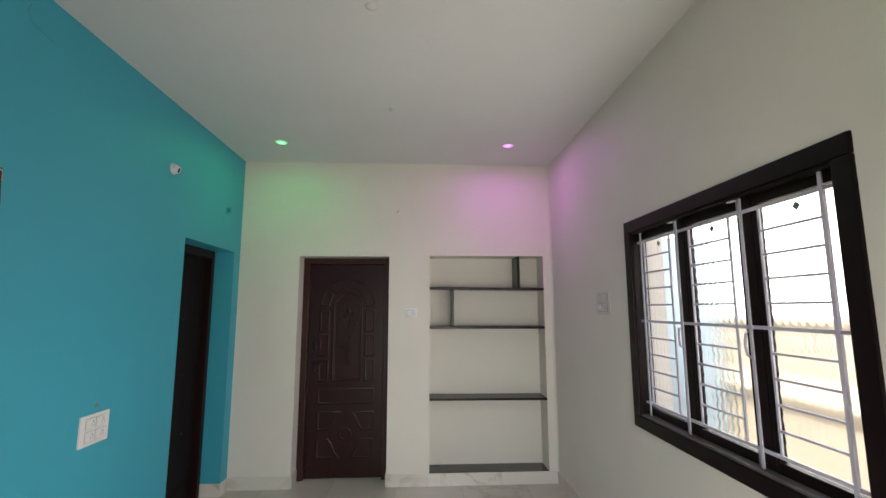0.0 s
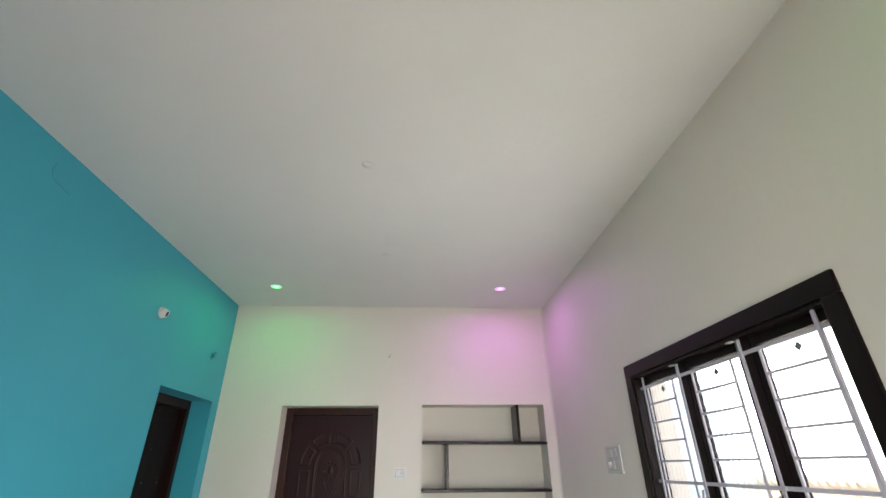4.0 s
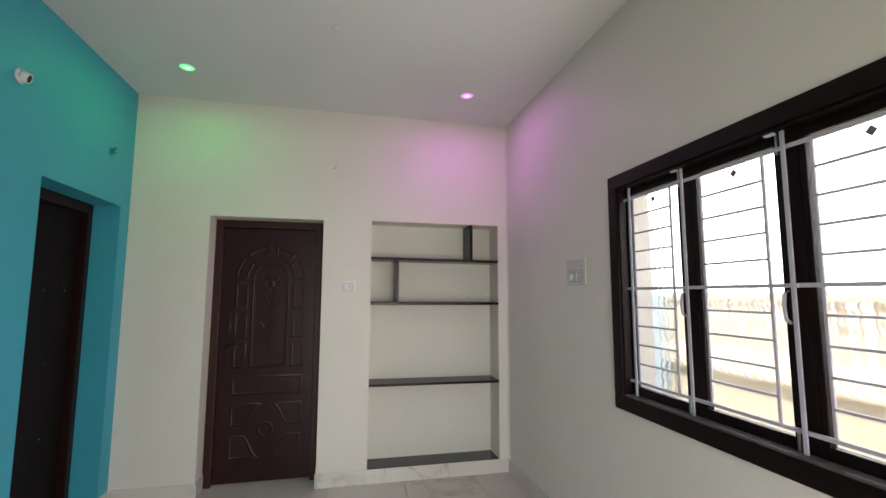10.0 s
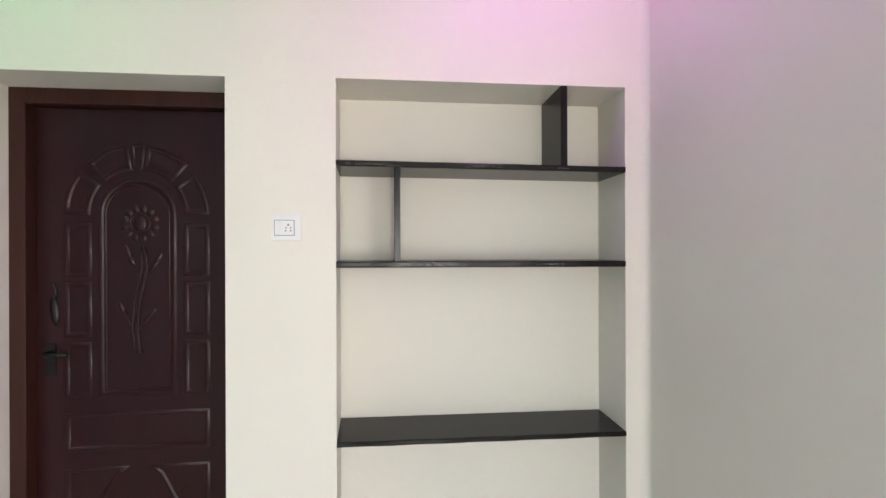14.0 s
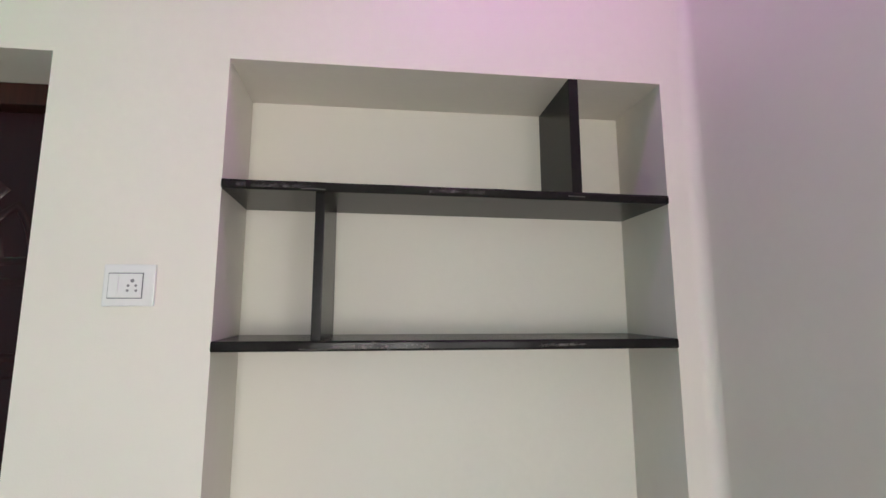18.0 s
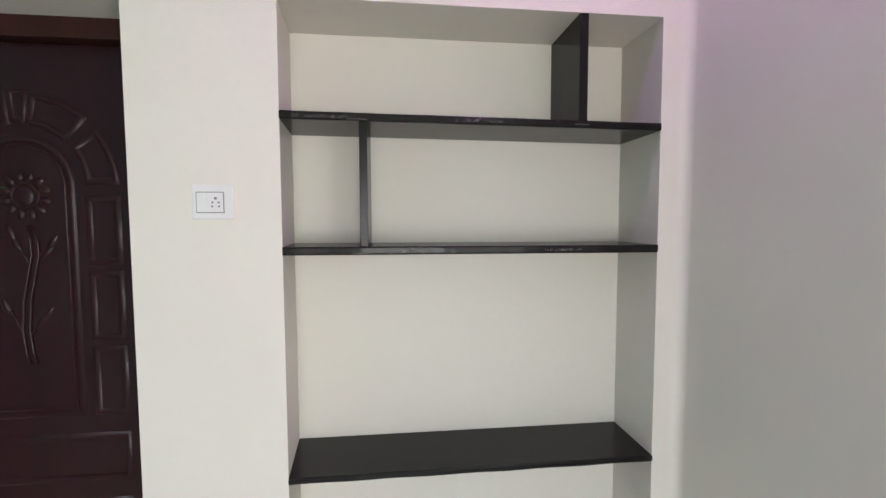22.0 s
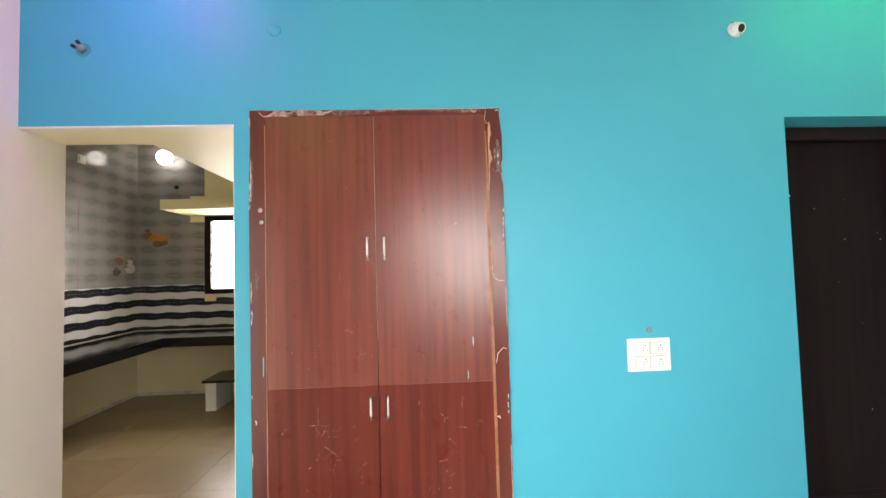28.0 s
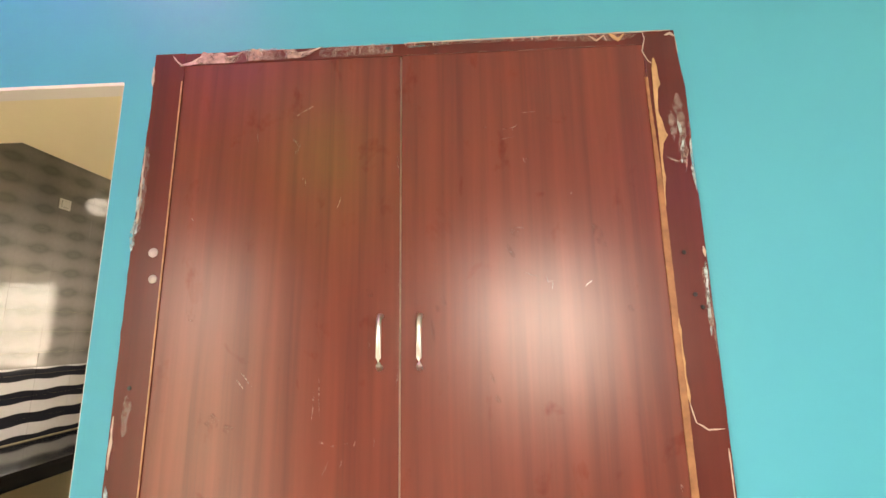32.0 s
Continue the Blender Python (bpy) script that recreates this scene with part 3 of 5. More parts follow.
def wall_hook(y, z, metal, stub):
    t = thing("wall_hook", (0, y, z), "small dark metal hook in the turquoise wall", "hook", "wall hooks")
    face = Euler((0, radians(90), 0)).to_matrix().to_4x4()
    bm = bmesh.new()
    turned(bm, Matrix.Translation((0, y, z)) @ face, [(0.0, 0.006), (0.026, 0.005), (0.031, 0.002), (0.033, 0.0)], 20)
    part("plate", bm, TEALDARK, t, smooth=True)
    bm = bmesh.new()
    turned(bm, Matrix.Translation((0.004, y, z + 0.002)) @ face, [(0.020, 0.0), (0.019, 0.016), (0.013, 0.026), (0.0, 0.028)], 18)
    part("body", bm, metal, t, "stained body", smooth=True)
    for dy, dz in ((-0.024, 0.006), (-0.004, 0.022)):
        bm = bmesh.new()
        tube(bm, [(0.010, y + dy * 0.4, z + dz * 0.4), (0.026, y + dy, z + dz), (0.036, y + dy * 1.2, z + dz * 1.3)], 0.0085, 10)
        part("prong", bm, stub, t, smooth=True)


wall_hook(-0.328, 2.507, TEALDARK, TEALDARK)
wall_hook(-4.412, 2.512, plain("stained_grey_metal", (0.13, 0.17, 0.19), 0.5, 0, 0.3, 60), STEELDARK)
bm = bmesh.new()
turned(bm, Matrix.Translation((0, -3.525, 2.607)) @ Euler((0, radians(90), 0)).to_matrix().to_4x4(), [(0.0, 0.003), (0.026, 0.003), (0.030, 0.0)], 24)
solid("cover_disc", bm, TEAL, "round painted-over cover cap on the turquoise wall", "cap", smooth=True)
bm = bmesh.new()
turned(bm, Matrix.Translation((0, -1.749, 1.111)) @ Euler((0, radians(90), 0)).to_matrix().to_4x4(), [(0.0, 0.002), (0.007, 0.002), (0.011, 0.004), (0.014, 0.0)], 16)
solid("wall_plug", bm, PIN, "small grey screw plug above the switch plate", "plug", smooth=True)
bm = bmesh.new()
sweep(bm, [(0.0, -2.412, 2.990), (0.0, -2.424, 2.940), (0.0, -2.400, 2.905), (0.0, -2.280, 2.886)], 0.007, 0.001, (1, 0, 0))
solid("plaster_crack", bm, plain("scratched_turquoise", (0.03, 0.28, 0.36), 0.6), "thin angled scratch in the turquoise paint", "scratch")

bm = bmesh.new()
sweep(bm, [(1.505, 0.0, 2.575), (1.518, 0.0, 2.588), (1.528, 0.0, 2.597), (1.533, 0.0, 2.606)], 0.012, 0.0006, (0, -1, 0))
solid("wall_scuff", bm, torn("grey_scuff", (0.62, 0.59, 0.52), 0.4, 40), "faint grey scuff on the cream end wall", "scuff")

# ---- switch plates ----


def plate(kind, origin, u, n, width, height, modules, label, mat=PLASTIC, line=GREYLINE):
    """A moulded plate: u along the wall, n out of it, origin at its lower corner on the wall. modules: (u0, v0, u1, v1, what)."""
    o, u, n, v = Vector(origin), Vector(u), Vector(n), Vector((0, 0, 1))
    t = thing(kind, origin, label, "switch plate")
    frame_m = Matrix((u, v, n)).transposed().to_4x4()
    frame_m.translation = o

    def block(u0, v0, n0, u1, v1, n1, bevel):
        b = box(u0, u1, v0, v1, n0, n1, bevel=bevel)
        b.transform(frame_m)
        return b

    body = bmesh.new()
    add_box(body, 0, width, 0, height, 0, 0.009, bevel=0.003)
    body.transform(frame_m)
    part("cover", body, mat, t)
    for u0, v0, u1, v1, what in modules:
        seat = part("module", block(u0, v0, 0.0085, u1, v1, 0.0105, 0.0008), line, t, "thin grey surround")
        if what == "switches":
            w = (u1 - u0 - 0.004) / 2
            for k in range(2):
                a = u0 + 0.002 + k * w
                b = bmesh.new()
                add_box(b, a + 0.0006, a + w - 0.0006, v0 + 0.002, v1 - 0.002, 0.0095, 0.0125, bevel=0.001)
                for vert in b.verts:
                    if vert.co.z > 0.011:
                        vert.co.z += 0.0025 * (vert.co.y - v0) / (v1 - v0)
                b.transform(frame_m)
                part("rocker", b, mat, seat)
        else:
            part("face", block(u0 + 0.0022, v0 + 0.0022, 0.0095, u1 - 0.0022, v1 - 0.0022, 0.0116, 0.0006), mat, seat)
            if what in ("socket", "switch_socket"):
                cu = (u0 + u1) / 2 if what == "socket" else u0 + (u1 - u0) * 0.70
                cv = (v0 + v1) / 2
                for du, dv, r in ((0, 0.011, 0.0042), (-0.008, 0.0, 0.003), (0.008, 0.0, 0.003), (-0.009, -0.011, 0.003), (0.009, -0.011, 0.003)):
                    b = bmesh.new()
                    turned(b, frame_m @ Matrix.Translation((cu + du, cv + dv, 0)), [(0.0, 0.0121), (r, 0.0121), (r, 0.0110)], 12)
                    part("pin_hole", b, PIN, seat)
                if what == "switch_socket":
                    b = bmesh.new()
                    add_box(b, u0 + 0.003, u0 + 0.003 + (u1 - u0) * 0.27, v0 + 0.003, v1 - 0.003, 0.011, 0.0145, bevel=0.001)
                    b.transform(frame_m)
                    part("rocker", b, mat, seat)
            if what == "knob":
                b = bmesh.new()
                turned(b, frame_m @ Matrix.Translation(((u0 + u1) / 2, (v0 + v1) / 2, 0)), [(0.018, 0.011), (0.0175, 0.020), (0.015, 0.024), (0.0, 0.0245)], 28)
                knob = part("regulator_knob", b, mat, seat, smooth=True)
                part("grip", block((u0 + u1) / 2 - 0.003, (v0 + v1) / 2 - 0.015, 0.024, (u0 + u1) / 2 + 0.003, (v0 + v1) / 2 + 0.015, 0.029, 0.001), mat, seat)
    return t


plate("socket_plate", (1.6025, 0.0, 1.535), (1, 0, 0), (0, -1, 0), 0.108, 0.094, [(0.0115, 0.017, 0.0845, 0.075, "switch_socket")],
      "white plastic plate with one switch and a socket")
plate("switch_plate", (W, -1.105, 1.583), (0, -1, 0), (-1, 0, 0), 0.230, 0.160,
      [(0.034, 0.087, 0.112, 0.146, "switches"), (0.112, 0.087, 0.190, 0.146, "switches"),
       (0.034, 0.019, 0.112, 0.078, "knob"), (0.112, 0.019, 0.190, 0.078, "switch_socket")],
      "dull white plastic plate with switches, a fan regulator and a socket", GREYPLASTIC)
plate("socket_board", (0.0, -1.866, 0.915), (0, 1, 0), (1, 0, 0), 0.212, 0.158,
      [(0.036, 0.084, 0.109, 0.140, "switch_socket"), (0.111, 0.084, 0.184, 0.140, "switch_socket"),
       (0.036, 0.018, 0.109, 0.074, "switch_socket"), (0.111, 0.018, 0.184, 0.074, "switch_socket")],
      "white plastic plate with four sockets on the turquoise wall", line=PALELINE)

# ---- shelf niche ----


def slab(name, x0, x1, y0, y1, z0, z1, mat, label, sag=0.0, group="niche shelves"):
    bm = bmesh.new()
    k = 24
    rings = []
    for i in range(k + 1):
        x = x0 + (x1 - x0) * i / k
        wob = 0.0015 * math.sin(5.0 * i + z0 * 30)
        dz = sag * (i / k - 0.5)
        start = max(x, NX0)            # the flared side covers the corner
        rings.append([bm.verts.new((start, y0 + wob + 0.003, z0 + dz)), bm.verts.new((start, y0 + wob, z0 + dz + 0.005)), bm.verts.new((start, y0 + wob, z1 + dz - 0.005)),
                      bm.verts.new((start, y0 + wob + 0.003, z1 + dz)), bm.verts.new((x, y1, z1 + dz)), bm.verts.new((x, y1, z0 + dz))])
    for r, s in zip(rings, rings[1:]):
        for j in range(6):
            bm.faces.new((r[j], r[(j + 1) % 6], s[(j + 1) % 6], s[j]))
    bm.faces.new(rings[0])
    bm.faces.new(rings[-1][::-1])
    return solid(name, bm, mat, label, "shelf", group)


slab("niche_shelf", NX0 - 0.019, NX1, -0.003, NDEPTH, 1.808, 1.831, GRANITE, "black stone shelf built into the upper niche", -0.011)
slab("niche_shelf", NX0 - 0.019, NX1, -0.003, NDEPTH, 1.430, 1.454, GRANITE, "black stone shelf built into the middle of the niche", -0.004)
slab("niche_shelf", NX0 - 0.019, NX1, -0.003, NDEPTH, 0.756, 0.776, GRANITE, "broad black stone shelf in the lower niche", -0.006)
slab("niche_base_slab", NX0 - 0.019, NX1, -0.004, NDEPTH, 0.085, 0.106, VEINED_BLACK, "black veined stone slab at the bottom of the niche", 0.0)
VEIN = torn("pale_stone_vein", (0.30, 0.31, 0.31), 0.85, 55)
VEIN_FAINT = torn("faint_stone_vein", (0.16, 0.165, 0.165), 0.55, 40)
base_slab = bpy.data.objects["niche_base_slab"]
rng = random.Random(61)
for run, w, mat in (([(2.595, 0.095), (2.631, 0.065), (2.657, 0.021), (2.690, -0.001)], 0.0030, VEIN), ([(2.736, 0.083), (2.750, 0.066), (2.766, 0.054), (2.814, 0.032), (2.836, 0.009)], 0.0028, VEIN),
                    ([(2.736, 0.083), (2.712, 0.098)], 0.002, VEIN_FAINT), ([(2.631, 0.169), (2.657, 0.165), (2.663, 0.144)], 0.0042, VEIN), ([(2.935, 0.195), (2.917, 0.117), (2.885, 0.044), (2.860, 0.000)], 0.0024, VEIN),
                    ([(1.878, 0.115), (1.890, 0.075), (1.932, 0.002)], 0.0034, VEIN), ([(2.175, 0.014), (2.209, 0.018), (2.235, 0.000)], 0.0046, VEIN), ([(2.140, 0.038), (2.160, 0.032)], 0.010, VEIN_FAINT),
                    ([(2.020, 0.052), (2.044, 0.019)], 0.010, VEIN_FAINT), ([(1.845, 0.200), (1.940, 0.204)], 0.018, VEIN_FAINT), ([(2.300, 0.160), (2.360, 0.120), (2.380, 0.070)], 0.002, VEIN_FAINT)):
    bm = bmesh.new()
    line = []
    for (xa, ya), (xb, yb) in zip(run, run[1:]):
        line += [(xa + (xb - xa) * k / 4 + rng.uniform(-0.002, 0.002), ya + (yb - ya) * k / 4 + rng.uniform(-0.001, 0.001) * (k > 0), 0.1058) for k in range(4)]
    line.append((*run[-1], 0.1058))
    sweep(bm, line, w, 0.0005, (0, 0, 1))
    part("vein", bm, mat, base_slab)
solid("niche_divider", box(2.704, 2.731, 0.0, NDEPTH, 1.826, NZ1, bevel=0.002), GRANITE, "short black stone divider above the upper shelf", "divider", "niche dividers")
solid("niche_divider", box(2.052, 2.075, 0.012, NDEPTH, 1.452, 1.812, bevel=0.002), GRANITE, "short black stone divider between two shelves", "divider", "niche dividers")
# thin smears of cement and a hairline crack where the stones meet
HAZE = torn("rubbed_cement_haze", (0.15, 0.14, 0.13), 0.7, 45)
for run, w, mat in (([(2.020, 1.8150), (2.046, 1.8165), (2.078, 1.8145)], 0.0032, CEMENT), ([(2.030, 1.4365), (2.060, 1.4345), (2.104, 1.4370)], 0.0032, CEMENT),
                    ([(2.196, 1.4525), (2.206, 1.4470), (2.224, 1.4420), (2.238, 1.4315)], 0.0030, CEMENT), ([(2.690, 1.8160), (2.735, 1.8150)], 0.0032, CEMENT),
                    ([(2.105, 1.4405), (2.170, 1.4395), (2.240, 1.4410), (2.330, 1.4400)], 0.0100, HAZE), ([(1.870, 1.8230), (1.940, 1.8215), (2.045, 1.8220)], 0.0090, HAZE),
                    ([(2.330, 1.8185), (2.400, 1.8195), (2.470, 1.8180)], 0.0080, HAZE), ([(2.600, 1.4395), (2.720, 1.4410)], 0.0060, HAZE)):
    bm = bmesh.new()
    sweep(bm, [(x, -0.0048 if mat is CEMENT else -0.0042, z) for x, z in run], w, 0.0010, (0, -1, 0))
    solid("cement_smear", bm, mat, "thin grey cement smear on the shelf edge", "smear", "cement smears")

bm = bmesh.new()
flare = [(NX0 - 0.020, 0.0), (NX0, 0.0), (NX0 - 0.018, NDEPTH), (NX0 - 0.020, NDEPTH)]
low, top = ([bm.verts.new((x, y, z)) for x, y in flare] for z in (0.09, NZ1))
for i in range(4):
    bm.faces.new((low[i], low[(i + 1) % 4], top[(i + 1) % 4], top[i]))
bm.faces.new(low)
bm.faces.new(top[::-1])
solid("trim_niche_side", bm, CREAM, "flared cream plaster side of the niche", "trim", kind="structure")

# ---- brown panelled door ----
LEAF_Y = 0.222
CX = 1.012
door = thing("door_1", ((DOOR_X0 + DOOR_X1) / 2, 0.23, 0), "closed dark brown moulded panel door in a reddish frame", "door", kind="structure")
for name, dims in (("side_jamb", (DOOR_X0, DOOR_X0 + 0.060, 0.172, 0.31, 0, LINTEL)), ("side_jamb", (DOOR_X1 - 0.060, DOOR_X1, 0.172, 0.31, 0, LINTEL)),
                   ("head_jamb", (DOOR_X0 + 0.060, DOOR_X1 - 0.060, 0.172, 0.31, LINTEL - 0.062, LINTEL))):
    part(name, box(*dims, bevel=0.004), FRAMEWOOD, door, "reddish brown frame member")
leaf = part("leaf", box(DOOR_X0 + 0.062, DOOR_X1 - 0.062, LEAF_Y, LEAF_Y + 0.035, 0.008, LINTEL - 0.064, bevel=0.002), DOORWOOD, door)


def moulding(name, pts, closed=True, width=0.022, height=0.0050, label="raised moulding"):
    bm = bmesh.new()
    sweep(bm, [(x, LEAF_Y, z) for x, z in pts], width, height, (0, -1, 0), closed)
    part(name, bm, DOORWOOD, leaf, smooth=True)


def rect(x0, x1, z0, z1):
    return [(x0, z0), (x0, z1), (x1, z1), (x1, z0)]


def arc(cx, cz, r, a0, a1, k):
    return [(cx + r * math.cos(radians(a0 + (a1 - a0) * i / k)), cz + r * math.sin(radians(a0 + (a1 - a0) * i / k))) for i in range(k + 1)]


moulding("centre_panel", [(CX - 0.140, 0.918)] + [(CX - 0.140, 1.645)] + arc(CX, 1.645, 0.140, 180, 0, 18)[1:-1] + [(CX + 0.140, 1.645), (CX + 0.140, 0.918)])
for s in (-1, 1):
    a, b = sorted((CX + s * 0.186, CX + s * 0.270))
    for z0, z1 in ((0.918, 1.120), (1.162, 1.362), (1.404, 1.600)):
        moulding("side_panel", rect(a, b, z0, z1))
    for a0, a1 in ((2, 36), (48, 81)):
        ang = (a0, a1) if s > 0 else (180 - a1, 180 - a0)
        moulding("arch_panel", arc(CX, 1.648, 0.270, *ang, 8) + arc(CX, 1.648, 0.190, *ang[::-1], 8))
moulding("cross_panel", rect(CX - 0.268, CX + 0.268, 0.700, 0.838))
moulding("lower_circle", arc(CX, 0.412, 0.054, 0, 345, 20), True)
for s, up in ((-1, 1), (1, 1), (-1, -1), (1, -1)):
    zt, zb = (0.618, 0.455) if up > 0 else (0.195, 0.362)
    moulding("lower_panel", [(CX + s * 0.268, zt), (CX + s * 0.055, zt)] + [(CX + s * (0.060 + 0.090 * q), zt + (zb - zt) * (q ** 1.5)) for q in (0.3, 0.6, 0.85)]
             + [(CX + s * 0.165, zb), (CX + s * 0.268, zb)])
moulding("centre_panel_bead", [(CX - 0.122, 0.936), (CX - 0.122, 1.645)] + arc(CX, 1.645, 0.122, 180, 0, 18)[1:-1] + [(CX + 0.122, 1.645), (CX + 0.122, 0.936)], True, 0.010, 0.0045)
moulding("keystone", [(CX - 0.022, 1.926), (CX + 0.022, 1.926), (CX + 0.016, 1.838), (CX - 0.016, 1.838)], True, 0.018)


def boss(name, x, z, rx, rz, height, turn=0.0, mat=DOORWOOD, label=""):
    """A smooth oval swelling on the leaf."""
    bm = bmesh.new()
    m = Matrix.Translation((x, LEAF_Y + 0.0004, z)) @ Euler((radians(90), 0, 0)).to_matrix().to_4x4() @ Matrix.Rotation(turn, 4, "Z") @ Matrix.Diagonal((rx, rz, 1, 1))
    turned(bm, m, [(0.0, height), (0.35, height * 0.92), (0.65, height * 0.68), (0.88, height * 0.3), (1.0, 0.0)], 14)
    return part(name, bm, mat, leaf, label, smooth=True)


# flower in low relief
FX, FZ = CX + 0.008, 1.610
for i in range(12):
    a = 2 * math.pi * (i + 0.5) / 12
    boss("petal", FX + 0.059 * math.cos(a), FZ + 0.061 * math.sin(a), 0.0125, 0.017, 0.0055, a - math.pi / 2)
boss("flower_eye", FX, FZ, 0.026, 0.034, 0.0060)
moulding("flower_rim", arc(FX, FZ, 0.038, 0, 345, 20), True, 0.008, 0.0035)
for dx in (-0.010, 0.010):
    moulding("stem", [(CX + 0.018 + dx * 0.5, 1.520), (CX + 0.026 + dx, 1.470), (CX + 0.028 + dx, 1.430), (CX + 0.012 + dx, 1.350), (CX - 0.002 + dx, 1.288), (CX - 0.010 + dx, 1.190), (CX - 0.004 + dx, 1.120), (CX + 0.006 + dx, 1.080)], False, 0.010, 0.0060)
for x, z, turn in ((-0.040, 1.495, 0.30), (-0.028, 1.460, 0.55), (0.078, 1.468, -0.55), (0.058, 1.432, -0.75), (-0.066, 1.268, 0.45), (0.052, 1.240, -0.6), (0.034, 1.218, -0.7)):
    boss("flower_leaf", CX + x, z, 0.011, 0.028, 0.0052, turn)
moulding("branch", [(CX - 0.050, 1.256), (CX - 0.036, 1.222), (CX - 0.016, 1.182)], False, 0.009, 0.0055)
moulding("branch", [(CX + 0.044, 1.226), (CX + 0.018, 1.196), (CX - 0.002, 1.170)], False, 0.007, 0.0040)
moulding("branch", [(CX - 0.020, 1.448), (CX + 0.012, 1.400)], False, 0.007, 0.0040)
part("lock_plate", box(0.668, 0.704, LEAF_Y - 0.006, LEAF_Y, 1.000, 1.130, bevel=0.002), BLACK, leaf, "black lock plate")
key = boss("key_plate", 0.697, 1.258, 0.018, 0.060, 0.009, 0.10, BLACK, "black oval key plate with a curl on top")
bm = bmesh.new()
sweep(bm, [(0.699, LEAF_Y, 1.308), (0.704, LEAF_Y, 1.328), (0.700, LEAF_Y, 1.350), (0.691, LEAF_Y, 1.366), (0.690, LEAF_Y, 1.378)], 0.012, 0.007, (0, -1, 0))
part("curl", bm, BLACK, key, smooth=True)
bm = bmesh.new()
tube(bm, [(0.686, LEAF_Y, 1.092), (0.686, LEAF_Y - 0.040, 1.092), (0.700, LEAF_Y - 0.046, 1.092), (0.775, LEAF_Y - 0.046, 1.090)], 0.008, 10)
part("lever", bm, BLACK, leaf, "black lever handle", smooth=True)
solid("wall_behind_door", box(DOOR_X0 - 0.02, DOOR_X1 + 0.02, 0.32, 0.40, 0, LINTEL + 0.05), CREAM, "plain wall behind the closed door", "wall", kind="structure")

# ---- dark door in the teal wall ----
td = thing("door_2", (-0.19, (TD_Y0 + TD_Y1) / 2, 0), "closed black-brown flush door with paint specks", "door", kind="structure")
for name, dims in (("side_jamb", (-0.306, -0.172, TD_Y0, TD_Y0 + 0.055, 0, TD_LINTEL)), ("side_jamb", (-0.306, -0.172, TD_Y1 - 0.055, TD_Y1, 0, TD_LINTEL)),
                   ("head_jamb", (-0.306, -0.172, TD_Y0 + 0.055, TD_Y1 - 0.055, TD_LINTEL - 0.070, TD_LINTEL))):
    part(name, box(*dims, bevel=0.004), DARKFRAME, td, "dark reddish frame member")
TX = -0.232                             # face of the dark leaf
tleaf = part("leaf", box(TX - 0.035, TX, TD_Y0 + 0.057, TD_Y1 - 0.057, 0.012, TD_LINTEL - 0.072, bevel=0.002), DARKDOOR, td)
for z in (0.120, 0.150, 0.180):
    bm = bmesh.new()
    sweep(bm, [(TX, TD_Y0 + 0.14, z), (TX, TD_Y1 - 0.14, z)], 0.010, 0.004, (1, 0, 0))
    part("louvre", bm, DARKDOOR, tleaf)
rng = random.Random(5)
for i in range(9):
    y, z = rng.uniform(TD_Y0 + 0.1, TD_Y1 - 0.1), rng.uniform(0.5, 1.9)
    r = rng.choice((0.002, 0.003, 0.004))
    bm = bmesh.new()
    turned(bm, Matrix.Translation((TX, y, z)) @ Euler((0, radians(90), 0)).to_matrix().to_4x4(), [(0.0, 0.0012), (r, 0.0008), (r * 1.1, 0.0)], 8)
    part("paint_speck", bm, PIN, tleaf)
for y, z, r in ((TD_Y0 + 0.205, 1.79, 0.006), (TD_Y0 + 0.14, 1.155, 0.006)):
    bm = bmesh.new()
    turned(bm, Matrix.Translation((TX, y, z)) @ Euler((0, radians(90), 0)).to_matrix().to_4x4(), [(0.0, 0.003), (r, 0.002), (r * 1.1, 0.0)], 12)
    part("bolt", bm, STEEL, tleaf, "small bright bolt head", smooth=True)
solid("wall_behind_dark_door", box(-0.37, -0.308, TD_Y0 - 0.02, TD_Y1 + 0.02, 0, LINTEL + 0.05), CREAM, "plain wall behind the closed dark door", "wall", kind="structure")

# ---- window ----
win = thing("window_1", (W, (WIN_Y0 + WIN_Y1) / 2, WIN_Z0), "dark wooden three-pane window with figured glass and a white steel grille", "window", kind="structure")
FW = 0.072                              # outer frame width
XI, XO = W - 0.012, W + 0.100
for name, dims in (("frame_bottom", (XI, XO, WIN_Y0, WIN_Y1, WIN_Z0, WIN_Z0 + FW)), ("frame_top", (XI, XO, WIN_Y0, WIN_Y1, WIN_Z1 - FW, WIN_Z1)),
                   ("frame_side", (XI, XO, WIN_Y0, WIN_Y0 + FW, WIN_Z0 + FW, WIN_Z1 - FW)), ("frame_side", (XI, XO, WIN_Y1 - FW, WIN_Y1, WIN_Z0 + FW, WIN_Z1 - FW))):
    part(name, box(*dims, bevel=0.006), WINWOOD, win)
y_in0, y_in1, z_in0, z_in1 = WIN_Y0 + FW, WIN_Y1 - FW, WIN_Z0 + FW, WIN_Z1 - FW
bay = (y_in1 - y_in0 - 2 * 0.05) / 3
bays = [(y_in0 + k * (bay + 0.05), y_in0 + k * (bay + 0.05) + bay) for k in range(3)]
for k in range(2):
    part("mullion", box(W + 0.046, XO, bays[k][1], bays[k + 1][0], z_in0, z_in1, bevel=0.004), WINWOOD, win)
